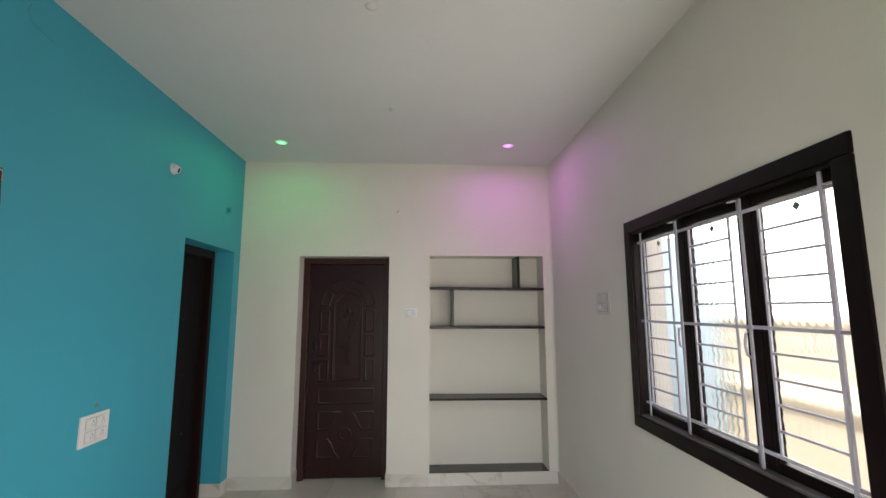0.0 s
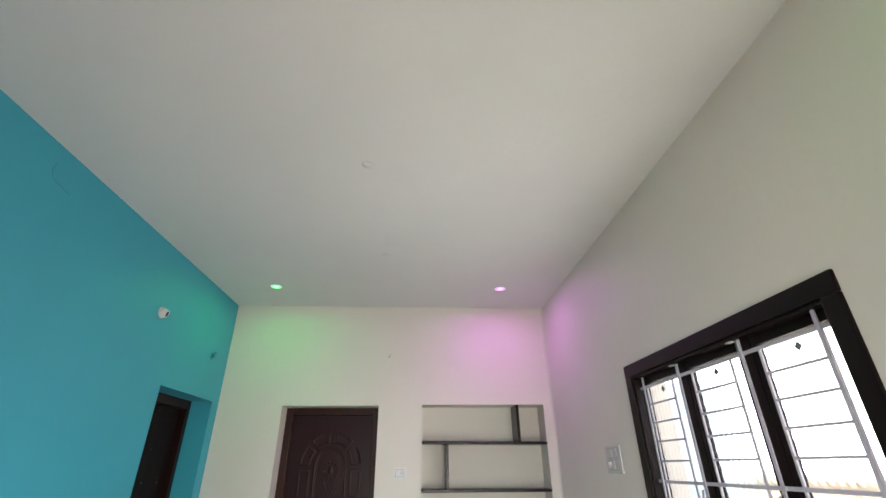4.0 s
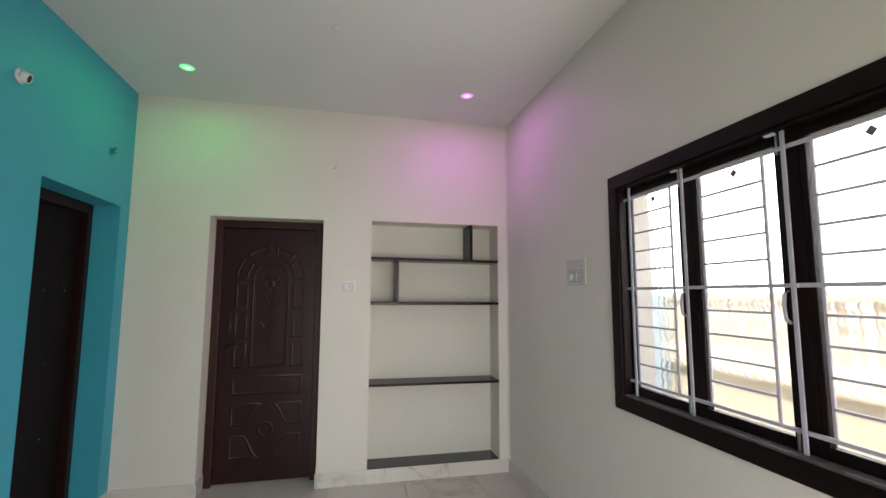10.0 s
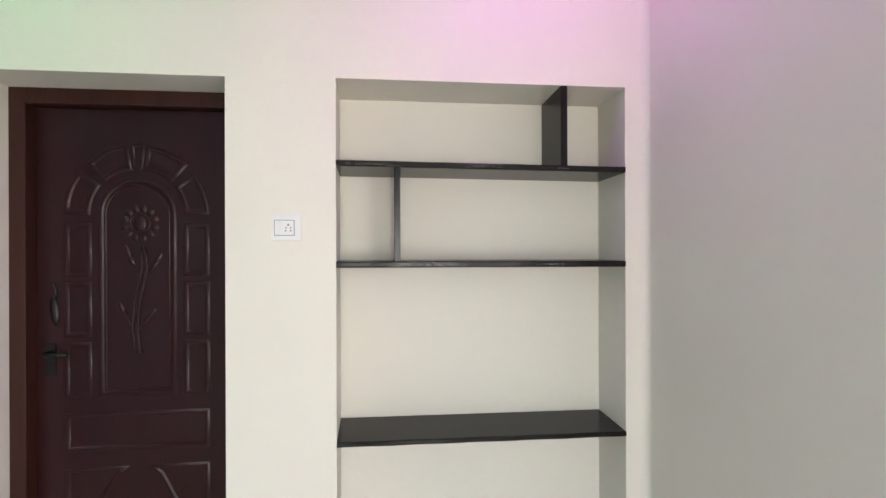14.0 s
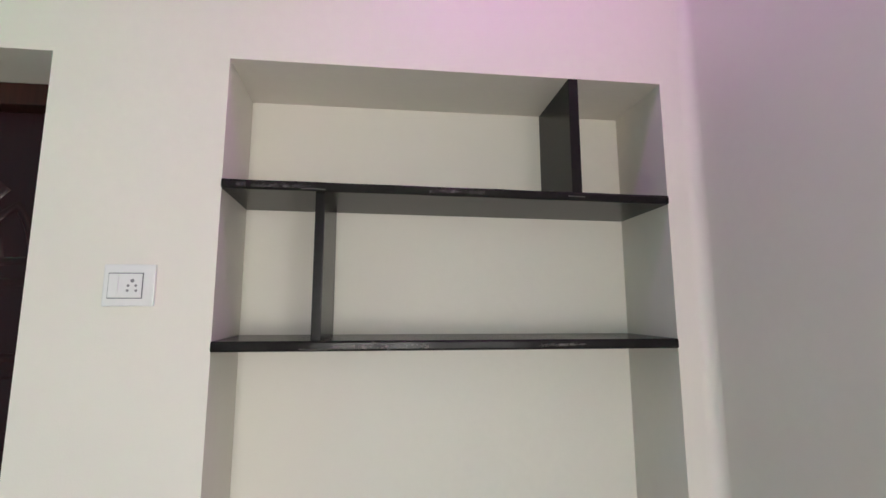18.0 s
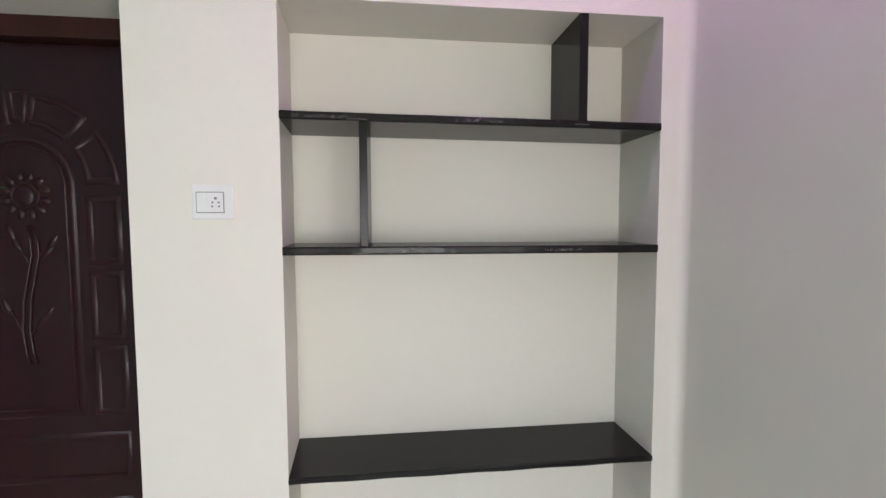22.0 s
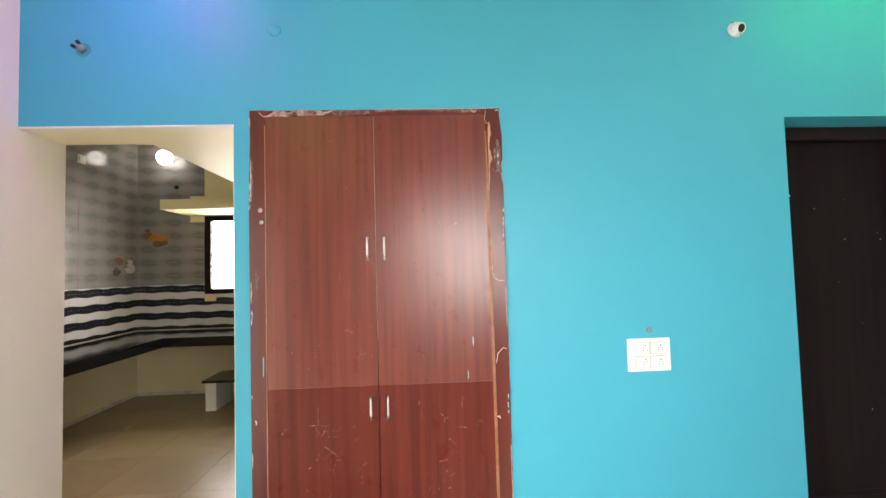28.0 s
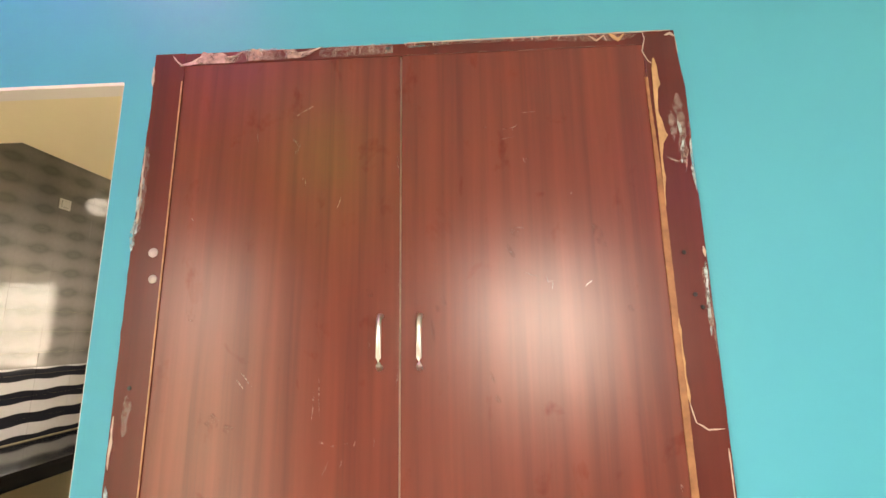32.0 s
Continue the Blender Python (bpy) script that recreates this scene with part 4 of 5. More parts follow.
for a, b in bays:
    sx0, sx1 = W + 0.048, W + 0.080
    sash = part("sash", boxes([(sx0, sx1, a + 0.002, a + 0.036, z_in0, z_in1), (sx0, sx1, b - 0.022, b - 0.002, z_in0, z_in1),
                               (sx0, sx1, a + 0.036, b - 0.022, z_in0, z_in0 + 0.052), (sx0, sx1, a + 0.036, b - 0.022, z_in1 - 0.048, z_in1)], bevel=0.003), WINWOOD, win)
    pane = part("pane", box(W + 0.060, W + 0.064, a + 0.032, b - 0.018, z_in0 + 0.05, z_in1 - 0.045), FIGURED, sash, "figured bright glass")
    pane.visible_shadow = False
    bm = bmesh.new()
    add_box(bm, -0.001, 0.001, -0.012, 0.012, -0.012, 0.012)
    bm.transform(Matrix.Translation((W + 0.0585, (a + b) / 2 + 0.005, 1.998)) @ Euler((radians(45), 0, 0)).to_matrix().to_4x4())
    part("pane_sticker", bm, GREYLINE, sash, "small grey diamond sticker")
    bm = bmesh.new()
    tube(bm, [(sx0, a + 0.020, 1.535), (sx0 - 0.018, a + 0.020, 1.522), (sx0 - 0.024, a + 0.020, 1.480), (sx0 - 0.018, a + 0.020, 1.438), (sx0, a + 0.020, 1.425)], 0.006, 8)
    part("sash_handle", bm, GRILLE, sash, "white pull handle", smooth=True)
    bm = bmesh.new()
    tube(bm, [(sx0 - 0.006, a + 0.018, z_in1 - 0.012), (sx0 - 0.006, a + 0.018, z_in1 - 0.085)], 0.005, 8)
    tube(bm, [(sx0 - 0.006, a + 0.018, z_in0 + 0.012), (sx0 - 0.006, a + 0.018, z_in0 + 0.085)], 0.005, 8)
    part("tower_bolt", bm, STEEL, sash, "small steel bolts")
gx = W + 0.035
bars = [("rail", (gx - 0.005, gx + 0.005, y_in0 - 0.004, y_in1 + 0.004, z - 0.007, z + 0.007)) for z in (2.026, 1.552, 1.080)]
bars += [("flat_bar", (gx - 0.012, gx - 0.006, y - 0.0075, y + 0.0075, z_in0 - 0.004, z_in1 + 0.004)) for y in (-1.735, -2.106, -2.572, -2.946)]
for y0, y1 in ((-1.755, -2.020), (-2.200, -2.485), (-2.660, -2.945)):
    bars += [("thin_bar", (gx - 0.004, gx + 0.004, y - 0.005, y + 0.005, 1.080, 2.026)) for y in (y0, y1)]
    for za, zb in ((1.080, 1.552), (1.552, 2.026)):
        bars += [("cross_bar", (gx - 0.004, gx + 0.004, y1, y0, za + (zb - za) * i / 5 - 0.0045, za + (zb - za) * i / 5 + 0.0045)) for i in range(1, 5)]
# stepped inner edge of the frame: a dusty ledge below, beads round the other sides, one coloured pale for its lit bevel
for name, dims, mat in (("ledge", (W - 0.004, W + 0.046, y_in0 + 0.010, y_in1 - 0.010, z_in0, z_in0 + 0.012), DUSTLIT), ("bead", (W + 0.000, W + 0.046, y_in0 + 0.010, y_in1 - 0.010, z_in1 - 0.012, z_in1), WINWOOD),
                        ("bead", (W - 0.002, W + 0.046, y_in0 - 0.004, y_in0 + 0.008, z_in0, z_in1), DUSTLIT), ("bead", (W + 0.000, W + 0.046, y_in1 - 0.010, y_in1, z_in0, z_in1), WINWOOD)):
    part(name, box(*dims, bevel=0.003), mat, win, "pale inner edge, dust and light on the bevel in its colour" if mat is DUSTLIT else "")
# white strips that imitate glints of light under the frame's top
for y in (-2.075, -2.535):
    part("catch", box(W + 0.008, W + 0.030, y - 0.016, y + 0.016, z_in1 - 0.018, z_in1 - 0.012, bevel=0.001), PLASTIC, win, "small white strip added for a glint")
grille = part("grille", box(gx - 0.0135, gx - 0.0060, -2.5875, -2.5605, 1.545, 1.559), GRILLE, win, "white steel security grille")
for name, dims in bars:
    part(name, box(*dims, bevel=0.0012), GRILLE, grille)

# ---- built-in cupboard ----
cup = thing("cupboard", (0, (CU_Y0 + CU_Y1) / 2, 0), "built-in red-brown laminate cupboard, scuffed, with steel handles", "cupboard")
SL, SR, ST, SEAM, SPLIT = -3.572, -2.522, 2.180, -3.062, 0.900
part("carcass", box(-0.268, -0.030, CU_Y0 + 0.013, CU_Y1 - 0.013, 0.0, CU_Z1 - 0.013), BORDER, cup)


def ragged_board(y0, y1, z0, z1, x1, seed, amount, side, wave):
    """A thin board with a worn, bulging outline on one side (-1 or 1); wave: (height, bulge) along that side."""
    r = random.Random(seed)
    k = 110
    bm = bmesh.new()
    rows = []
    for i in range(k + 1):
        z = z0 + (z1 - z0) * i / k
        out = amount * abs(r.gauss(0, 0.6)) + float(np.interp(z, [w[0] for w in wave], [w[1] for w in wave]))
        a, b = (y0 - out, y1) if side < 0 else (y0, y1 + out)
        rows.append([bm.verts.new(p) for p in ((x1 - 0.02, a, z), (x1 - 0.001, a, z), (x1, a + 0.001, z), (x1, b - 0.0003, z), (x1 - 0.001, b, z), (x1 - 0.02, b, z))])
    for p, q in zip(rows, rows[1:]):
        for j in range(6):
            bm.faces.new((p[j], p[(j + 1) % 6], q[(j + 1) % 6], q[j]))
    bm.faces.new(rows[0])
    bm.faces.new(rows[-1][::-1])
    return bm


part("border_strip", ragged_board(CU_Y0 + 0.002, SL - 0.0003, 0.0, CU_Z1, 0.0092, 1, 0.0010, -1, [(0, 0.001), (1.74, 0.0075), (1.885, 0.0055), (1.99, 0.0025), (2.08, 0.0), (2.16, 0.0025), (2.21, 0.0025)]),
     BORDER, cup, "dark red border strip")
part("border_strip", ragged_board(SR + 0.0003, CU_Y1 - 0.006, 0.0, CU_Z1, 0.0092, 2, 0.0010, 1, [(0, 0.006), (1.70, 0.010), (1.82, 0.0095), (1.88, 0.0045), (1.92, 0.0035), (1.965, 0.0095), (2.07, 0.0095), (2.13, 0.0035), (2.21, 0.0)]),
     BORDER, cup, "dark red border strip")
part("top_strip", box(-0.01, 0.0080, SL - 0.0003, SR + 0.0003, ST + 0.0003, CU_Z1 - 0.001, bevel=0.0005), BORDER, cup, "dark red border strip")
for y0, y1, z0, z1, hy in ((SL, SEAM - 0.0018, SPLIT + 0.0008, ST, -3.101), (SEAM + 0.0018, SR, SPLIT + 0.0008, ST, -3.021),
                           (SL, SEAM - 0.0018, 0.05, SPLIT - 0.0008, -3.098), (SEAM + 0.0018, SR, 0.05, SPLIT - 0.0008, -3.019)):
    d = part("door", box(-0.012, 0.0075, y0, y1, z0, z1, bevel=0.0007), LAMINATE if z0 > 0.5 else LOWLAMINATE, cup, "" if z0 > 0.5 else "scuffed lower door with shade in its colour")
    zt, zb = (1.596, 1.486) if z0 > 0.5 else (0.852, 0.744)
    bm = bmesh.new()
    tube(bm, [(0.0070, hy, zb + 0.004), (0.020, hy, zb + 0.004), (0.029, hy, zb + 0.010), (0.031, hy, zb + 0.025), (0.031, hy, zt - 0.025),
              (0.029, hy, zt - 0.010), (0.020, hy, zt - 0.004), (0.0070, hy, zt - 0.004)], 0.0055, 12)
    part("handle", bm, STEEL, d, "steel bow handle", smooth=True)
part("plinth", box(-0.02, 0.005, SL, SR, 0.0, 0.047), BORDER, cup)
PALE_EDGE = plain("pale_orange_edge_band", (0.40, 0.20, 0.105), 0.5, 0, 0.35, 40)
part("edge_band", box(-0.005, 0.0098, SL - 0.0046, SL - 0.0012, 0.0, 2.14), PALE_EDGE, cup, "thin pale orange edge band")


def flap(rows, seed, mat, name, label, x=0.0098, jitter=0.0006):
    """An upright torn strip between two outlines: rows of (height, one side, other side)."""
    r = random.Random(seed)
    bm = bmesh.new()
    rings = []
    for (z0, a0, b0), (z1, a1, b1) in zip(rows, rows[1:]):
        k = max(2, int(abs(z1 - z0) / 0.007))
        for i in range(k):
            f = i / k
            a, b, z = a0 + (a1 - a0) * f, b0 + (b1 - b0) * f + r.uniform(-jitter, jitter), z0 + (z1 - z0) * f
            rings.append([bm.verts.new((x - 0.0015, a, z)), bm.verts.new((x + 0.0008, a, z)), bm.verts.new((x + 0.0008, b, z)), bm.verts.new((x - 0.0015, b, z))])
    for p, q in zip(rings, rings[1:]):
        for j in range(4):
            bm.faces.new((p[j], p[(j + 1) % 4], q[(j + 1) % 4], q[j]))
    bm.faces.new(rings[0])
    bm.faces.new(rings[-1][::-1])
    return part(name, bm, mat, cup, label)


flap([(2.10, -2.5255, -2.5190), (2.01, -2.5240, -2.5175), (1.913, -2.5230, -2.5140), (1.828, -2.5240, -2.5120), (1.725, -2.5250, -2.5115), (1.2, -2.5235, -2.5105), (0.6, -2.5225, -2.5090), (0.02, -2.5215, -2.5085)],
     7, EDGE, "edge_band", "uneven orange edge band", jitter=0.0004)
part("seam_edge", box(0.0, 0.0082, SEAM - 0.0007, SEAM + 0.0007, 1.12, ST - 0.004), plain("pale_door_edge", (0.36, 0.27, 0.19), 0.35, 0, 0.3, 25), cup, "pale unfinished door edge")


def ribbon(pts, w0, w1, seed, mat, name, label, x=0.0105):
    """A flat patch with a torn outline that follows pts on the cupboard front."""
    r = random.Random(seed)
    bm = bmesh.new()
    rings = []
    dense = []
    for (a, b) in zip(pts, pts[1:]):
        k = max(2, int((Vector(b) - Vector(a)).length / 0.012))
        dense += [Vector(a).lerp(Vector(b), i / k) for i in range(k)]
    dense.append(Vector(pts[-1]))
    for i, p in enumerate(dense):
        t = (dense[min(i + 1, len(dense) - 1)] - dense[max(i - 1, 0)]).normalized()
        n = Vector((-t.y, t.x))
        wa, wb = r.uniform(w0, w1) / 2, r.uniform(w0, w1) / 2
        e = 1.0 if 0 < i < len(dense) - 1 else 0.15
        q0, q1 = p + n * wa * e, p - n * wb * e
        rings.append([bm.verts.new((x - 0.001, q0.x, q0.y)), bm.verts.new((x + 0.0006, q0.x, q0.y)), bm.verts.new((x + 0.0006, q1.x, q1.y)), bm.verts.new((x - 0.001, q1.x, q1.y))])
    for p, q in zip(rings, rings[1:]):
        for j in range(4):
            bm.faces.new((p[j], p[(j + 1) % 4], q[(j + 1) % 4], q[j]))
    bm.faces.new(rings[0])
    bm.faces.new(rings[-1][::-1])
    return part(name, bm, mat, cup, label)


PINK = torn("peeled_pink_laminate", (0.42, 0.19, 0.19), 0.85, 26)
RUB = torn("rubbed_pale_film", (0.50, 0.36, 0.32), 0.38, 90)
FILM = torn("peeled_beige_film", (0.50, 0.33, 0.29), 0.95, 14)
TAN = plain("tan_glue", (0.45, 0.26, 0.125), 0.6, 0, 0.25, 50)


def film(rows, seed, mat, name, label, x=0.0105):
    """A torn skin between a lower and an upper outline: rows of (y, z low, z high)."""
    r = random.Random(seed)
    bm = bmesh.new()
    cols = []
    for (y0, a0, b0), (y1, a1, b1) in zip(rows, rows[1:]):
        k = max(2, int(abs(y1 - y0) / 0.006))
        for i in range(k):
            f = i / k
            a, b = a0 + (a1 - a0) * f, b0 + (b1 - b0) * f
            a += r.uniform(-0.0008, 0.0008)
            b = max(a + 0.0012, b + r.uniform(-0.0022, 0.0022))
            y = y0 + (y1 - y0) * f
            cols.append([bm.verts.new((x - 0.001, y, a)), bm.verts.new((x + 0.0006, y, a)), bm.verts.new((x + 0.0006, y, b)), bm.verts.new((x - 0.001, y, b))])
    for p, q in zip(cols, cols[1:]):
        for j in range(4):
            bm.faces.new((p[j], p[(j + 1) % 4], q[(j + 1) % 4], q[j]))
    bm.faces.new(cols[0])
    bm.faces.new(cols[-1][::-1])
    return part(name, bm, mat, cup, label)


film([(-3.583, 2.178, 2.181), (-3.545, 2.181, 2.188), (-3.53, 2.181, 2.211), (-3.483, 2.181, 2.206), (-3.462, 2.181, 2.195), (-3.445, 2.184, 2.212), (-3.376, 2.184, 2.213),
      (-3.33, 2.185, 2.211), (-3.29, 2.187, 2.199), (-3.256, 2.203, 2.211)], 3, FILM, "torn_edge", "peeled beige film along the top")
ribbon([(-3.602, 2.206), (-3.590, 2.190), (-3.578, 2.181), (-3.555, 2.186), (-3.54, 2.196), (-3.52, 2.205)], 0.002, 0.005, 31, CHIP, "torn_edge", "curled pale edge")
ribbon([(-3.47, 2.196), (-3.45, 2.199), (-3.435, 2.208)], 0.001, 0.004, 32, CHIP, "torn_edge", "curled pale edge")
ribbon([(-3.33, 2.209), (-3.30, 2.198), (-3.275, 2.200), (-3.25, 2.210)], 0.0015, 0.004, 33, CHIP, "torn_edge", "curled pale edge")
rng = random.Random(23)
for i in range(15):
    y = -3.245 + 0.011 * i + rng.uniform(-0.003, 0.003)
    z = 2.211 - rng.uniform(0.0, 0.004)
    ribbon([(y, z), (y + rng.uniform(-0.003, 0.003), z - rng.uniform(0.010, 0.024))], 0.0008, 0.0035, 300 + i, RUB, "torn_edge", "faint pale streak")
for i in range(22):
    y = -3.055 + 0.0205 * i + rng.uniform(-0.006, 0.006)
    ribbon([(y, 2.2115), (y + rng.uniform(-0.004, 0.004), 2.2115 - rng.uniform(0.003, 0.010))], 0.0006, 0.003, 330 + i, CHIP, "torn_edge", "small pale chip")
ribbon([(-3.05, 2.2108), (-2.90, 2.2114), (-2.70, 2.2112), (-2.46, 2.2116)], 0.0006, 0.0028, 4, CHIP, "torn_edge", "chipped pale edge along the top")
ribbon([(-2.594, 2.210), (-2.575, 2.194), (-2.560, 2.210)], 0.004, 0.009, 5, TAN, "torn_edge", "chipped tan corner")
film([(-3.252, 2.186, 2.212), (-3.20, 2.184, 2.2115), (-3.13, 2.186, 2.2118), (-3.075, 2.190, 2.2118)], 8, RUB, "torn_edge", "rubbed pale film along the top", 0.0090)
film([(-3.05, 2.200, 2.2116), (-2.90, 2.204, 2.2116), (-2.72, 2.200, 2.2118), (-2.62, 2.192, 2.2116), (-2.54, 2.195, 2.2112)], 9, RUB, "torn_edge", "rubbed pale film along the top", 0.0090)
ribbon([(-2.640, 2.208), (-2.622, 2.194), (-2.606, 2.206), (-2.600, 2.192)], 0.001, 0.003, 57, CHIP, "torn_edge", "pale scratched curl")
ribbon([(-2.625, 2.203), (-2.610, 2.197), (-2.597, 2.204)], 0.001, 0.005, 51, RUB, "torn_edge", "pale chip")
ribbon([(-2.535, 2.206), (-2.545, 2.200), (-2.55, 2.192)], 0.001, 0.004, 52, RUB, "torn_edge", "pale chip")
ribbon([(-3.06, 2.1812), (-2.80, 2.1815), (-2.53, 2.1812)], 0.0006, 0.0018, 53, RUB, "rubbed_line", "faint pale line over the doors", 0.0079)
ribbon([(SL, SPLIT), (-3.30, SPLIT), (SEAM - 0.01, SPLIT)], 0.0003, 0.0012, 55, RUB, "rubbed_line", "faint pale line between the doors", 0.0078)
ribbon([(SEAM + 0.01, SPLIT), (-2.80, SPLIT + 0.0005), (SR, SPLIT)], 0.0006, 0.0018, 54, RUB, "rubbed_line", "faint pale line between the doors", 0.0078)
ribbon([(-2.521, 2.211), (-2.5175, 2.194), (-2.5255, 2.164), (-2.515, 2.140), (-2.5075, 2.133)], 0.0008, 0.0022, 60, CHIP, "torn_edge", "thin pale glue line", 0.0096)
flap([(2.145, -2.5050, -2.5020), (2.120, -2.5090, -2.4970), (2.100, -2.5095, -2.4975), (2.082, -2.5100, -2.4940), (2.072, -2.5105, -2.5000), (2.041, -2.5110, -2.5045), (2.016, -2.5110, -2.5050), (1.992, -2.5105, -2.4980), (1.974, -2.5100, -2.4960),
      (1.963, -2.5100, -2.4910), (1.955, -2.5100, -2.4960), (1.944, -2.5105, -2.5020), (1.913, -2.5110, -2.5070), (1.866, -2.5115, -2.5055), (1.840, -2.5115, -2.5090), (1.80, -2.5120, -2.5115)], 61, TAN, "torn_edge", "ragged tan glue run")
ribbon([(-2.511, 1.58), (-2.510, 1.47), (-2.508, 1.42)], 0.001, 0.006, 71, TAN, "torn_edge", "tan glue line")
ribbon([(-2.508, 1.42), (-2.500, 1.385), (-2.480, 1.372), (-2.450, 1.374)], 0.001, 0.004, 8, CHIP, "torn_edge", "pale curled glue line")
ribbon([(-2.506, 0.98), (-2.495, 1.03), (-2.470, 1.055), (-2.450, 1.045)], 0.001, 0.005, 9, CHIP, "torn_edge", "pale glue line")
for z0, z1, s in ((1.50, 1.62, 10), (1.86, 2.0, 11), (0.40, 0.52, 12), (0.62, 0.68, 13)):
    ribbon([(-2.4445, z0), (-2.446, (z0 + z1) / 2), (-2.4445, z1)], 0.0005, 0.0035, s, RUB, "torn_edge", "chipped pale outer edge")
for z0, z1, s in ((1.80, 1.98, 14), (1.30, 1.40, 15), (0.55, 0.62, 16)):
    ribbon([(-3.6425, z0), (-3.642, (z0 + z1) / 2), (-3.643, z1)], 0.001, 0.007, s, CHIP, "torn_edge", "chipped pale outer edge")
ribbon([(-2.466, 1.95), (-2.458, 1.91), (-2.462, 1.88)], 0.001, 0.005, 21, PINK, "torn_edge", "rubbed pale patch")
for y, z0, z1, w, k in ((-2.452, 1.55, 1.68, 0.010, 41), (-2.462, 1.90, 2.06, 0.026, 42), (-2.480, 1.95, 2.02, 0.022, 43), (-3.637, 1.78, 1.98, 0.016, 44), (-3.62, 1.36, 1.44, 0.03, 45)):
    ribbon([(y, z0), (y + 0.002, (z0 + z1) / 2), (y - 0.001, z1)], w * 0.3, w, k, RUB, "rubbed_patch", "rubbed pale paint smear")
for y, z0, z1, w, k in ((-3.30, 1.95, 1.99, 0.010, 51), (-3.14, 1.02, 1.06, 0.016, 53), (-3.12, 1.045, 1.05, 0.014, 54)):
    ribbon([(y, z0), (y + 0.012, (z0 + z1) / 2), (y - 0.006, z1)], w * 0.1, w, k, RUB, "rubbed_patch", "rubbed pale patch", 0.0078)
for y, z in ((-2.462, 1.60), (-2.474, 1.625), (-2.486, 1.71), (-2.455, 1.075), (-3.617, 1.455), (-3.612, 0.62)):
    bm = bmesh.new()
    turned(bm, Matrix.Translation((0.0098, y, z)) @ Euler((0, radians(90), 0)).to_matrix().to_4x4(), [(0.0, 0.0006), (0.002, 0.0006), (0.0036, 0.0014), (0.0045, 0.0)], 12)
    part("screw", bm, STEELDARK, cup, "small sunk screw head")
DRIP = plain("blue_paint_drip", (0.20, 0.48, 0.55), 0.4)
for y, z0, z1, s in ((-2.613, 1.066, 1.114, 17), (-2.641, 0.910, 0.956, 18), (-3.590, 0.959, 1.055, 19)):
    ribbon([(y, z1), (y + 0.001, (z0 + z1) / 2), (y, z0)], 0.003, 0.006, s, DRIP, "paint_drip", "pale blue paint drip", 0.0108 if y < -3.5 else 0.0082)
for y, z, r in ((-3.598, 1.735, 0.010), (-3.593, 1.678, 0.009)):
    bm = bmesh.new()
    turned(bm, Matrix.Translation((0.0098, y, z)) @ Euler((0, radians(90), 0)).to_matrix().to_4x4(), [(0.0, 0.0016), (r, 0.0012), (r * 1.05, 0.0)], 18)
    part("filler_dot", bm, plain("grey_filler", (0.42, 0.36, 0.34), 0.6), cup, "round grey filler dot", smooth=True)
SCRATCH = torn("pale_scratch", (0.50, 0.31, 0.27), 0.85, 70)
CHALK = torn("chalky_scratch", (0.58, 0.40, 0.35), 0.70, 130)
SMEAR = torn("pale_blue_paint_smear", (0.48, 0.60, 0.62), 0.75, 60)
# scribbled strokes and knocks on the lower doors, each a run of points on the front
for pts, w in (([(-3.523, 0.680), (-3.482, 0.721)], 0.0034), ([(-3.363, 0.675), (-3.344, 0.740), (-3.345, 0.815)], 0.0026), ([(-3.384, 0.729), (-3.330, 0.727), (-3.295, 0.722)], 0.0040),
               ([(-3.349, 0.703), (-3.329, 0.675), (-3.313, 0.711)], 0.0034), ([(-3.307, 0.718), (-3.296, 0.672)], 0.0032), ([(-3.274, 0.707), (-3.279, 0.672), (-3.252, 0.676)], 0.0034),
               ([(-3.238, 0.715), (-3.262, 0.690)], 0.0022), ([(-3.319, 0.632), (-3.286, 0.610), (-3.254, 0.582)], 0.0044), ([(-3.359, 0.583), (-3.342, 0.563)], 0.0040),
               ([(-2.791, 0.761), (-2.765, 0.750), (-2.737, 0.735)], 0.0034), ([(-2.777, 0.699), (-2.759, 0.724), (-2.752, 0.748)], 0.0024), ([(-2.699, 0.692), (-2.670, 0.694), (-2.652, 0.685)], 0.0040),
               ([(-2.746, 0.643), (-2.728, 0.633), (-2.708, 0.613)], 0.0046), ([(-2.602, 0.716), (-2.586, 0.723), (-2.580, 0.708)], 0.0060), ([(-2.589, 0.697), (-2.607, 0.697)], 0.0044),
               ([(-2.876, 0.821), (-2.863, 0.736)], 0.0018), ([(-2.658, 0.841), (-2.675, 0.810), (-2.671, 0.777)], 0.0024), ([(-3.305, 0.837), (-3.289, 0.834)], 0.0040)):
    ribbon(pts, w * 0.25, w, int(1000 - 137 * pts[0][0]) + int(900 * pts[0][1]), CHALK, "scratch", "", 0.0079)
for pts, w in (([(-3.221, 1.164), (-3.195, 1.158), (-3.177, 1.150)], 0.0060), ([(-3.200, 1.172), (-3.190, 1.160)], 0.003), ([(-3.099, 1.172), (-3.083, 1.177)], 0.0060), ([(-3.387, 0.995), (-3.381, 0.981)], 0.0040),
               ([(-3.385, 1.483), (-3.363, 1.455)], 0.0040), ([(-3.395, 1.470), (-3.380, 1.452)], 0.003), ([(-3.225, 1.47), (-3.222, 1.40)], 0.0016), ([(-3.32, 1.105), (-3.317, 1.095)], 0.004)):
    ribbon(pts, w * 0.2, w, int(2000 - 171 * pts[0][0]) + int(700 * pts[0][1]), CHALK, "scratch", "", 0.0079)
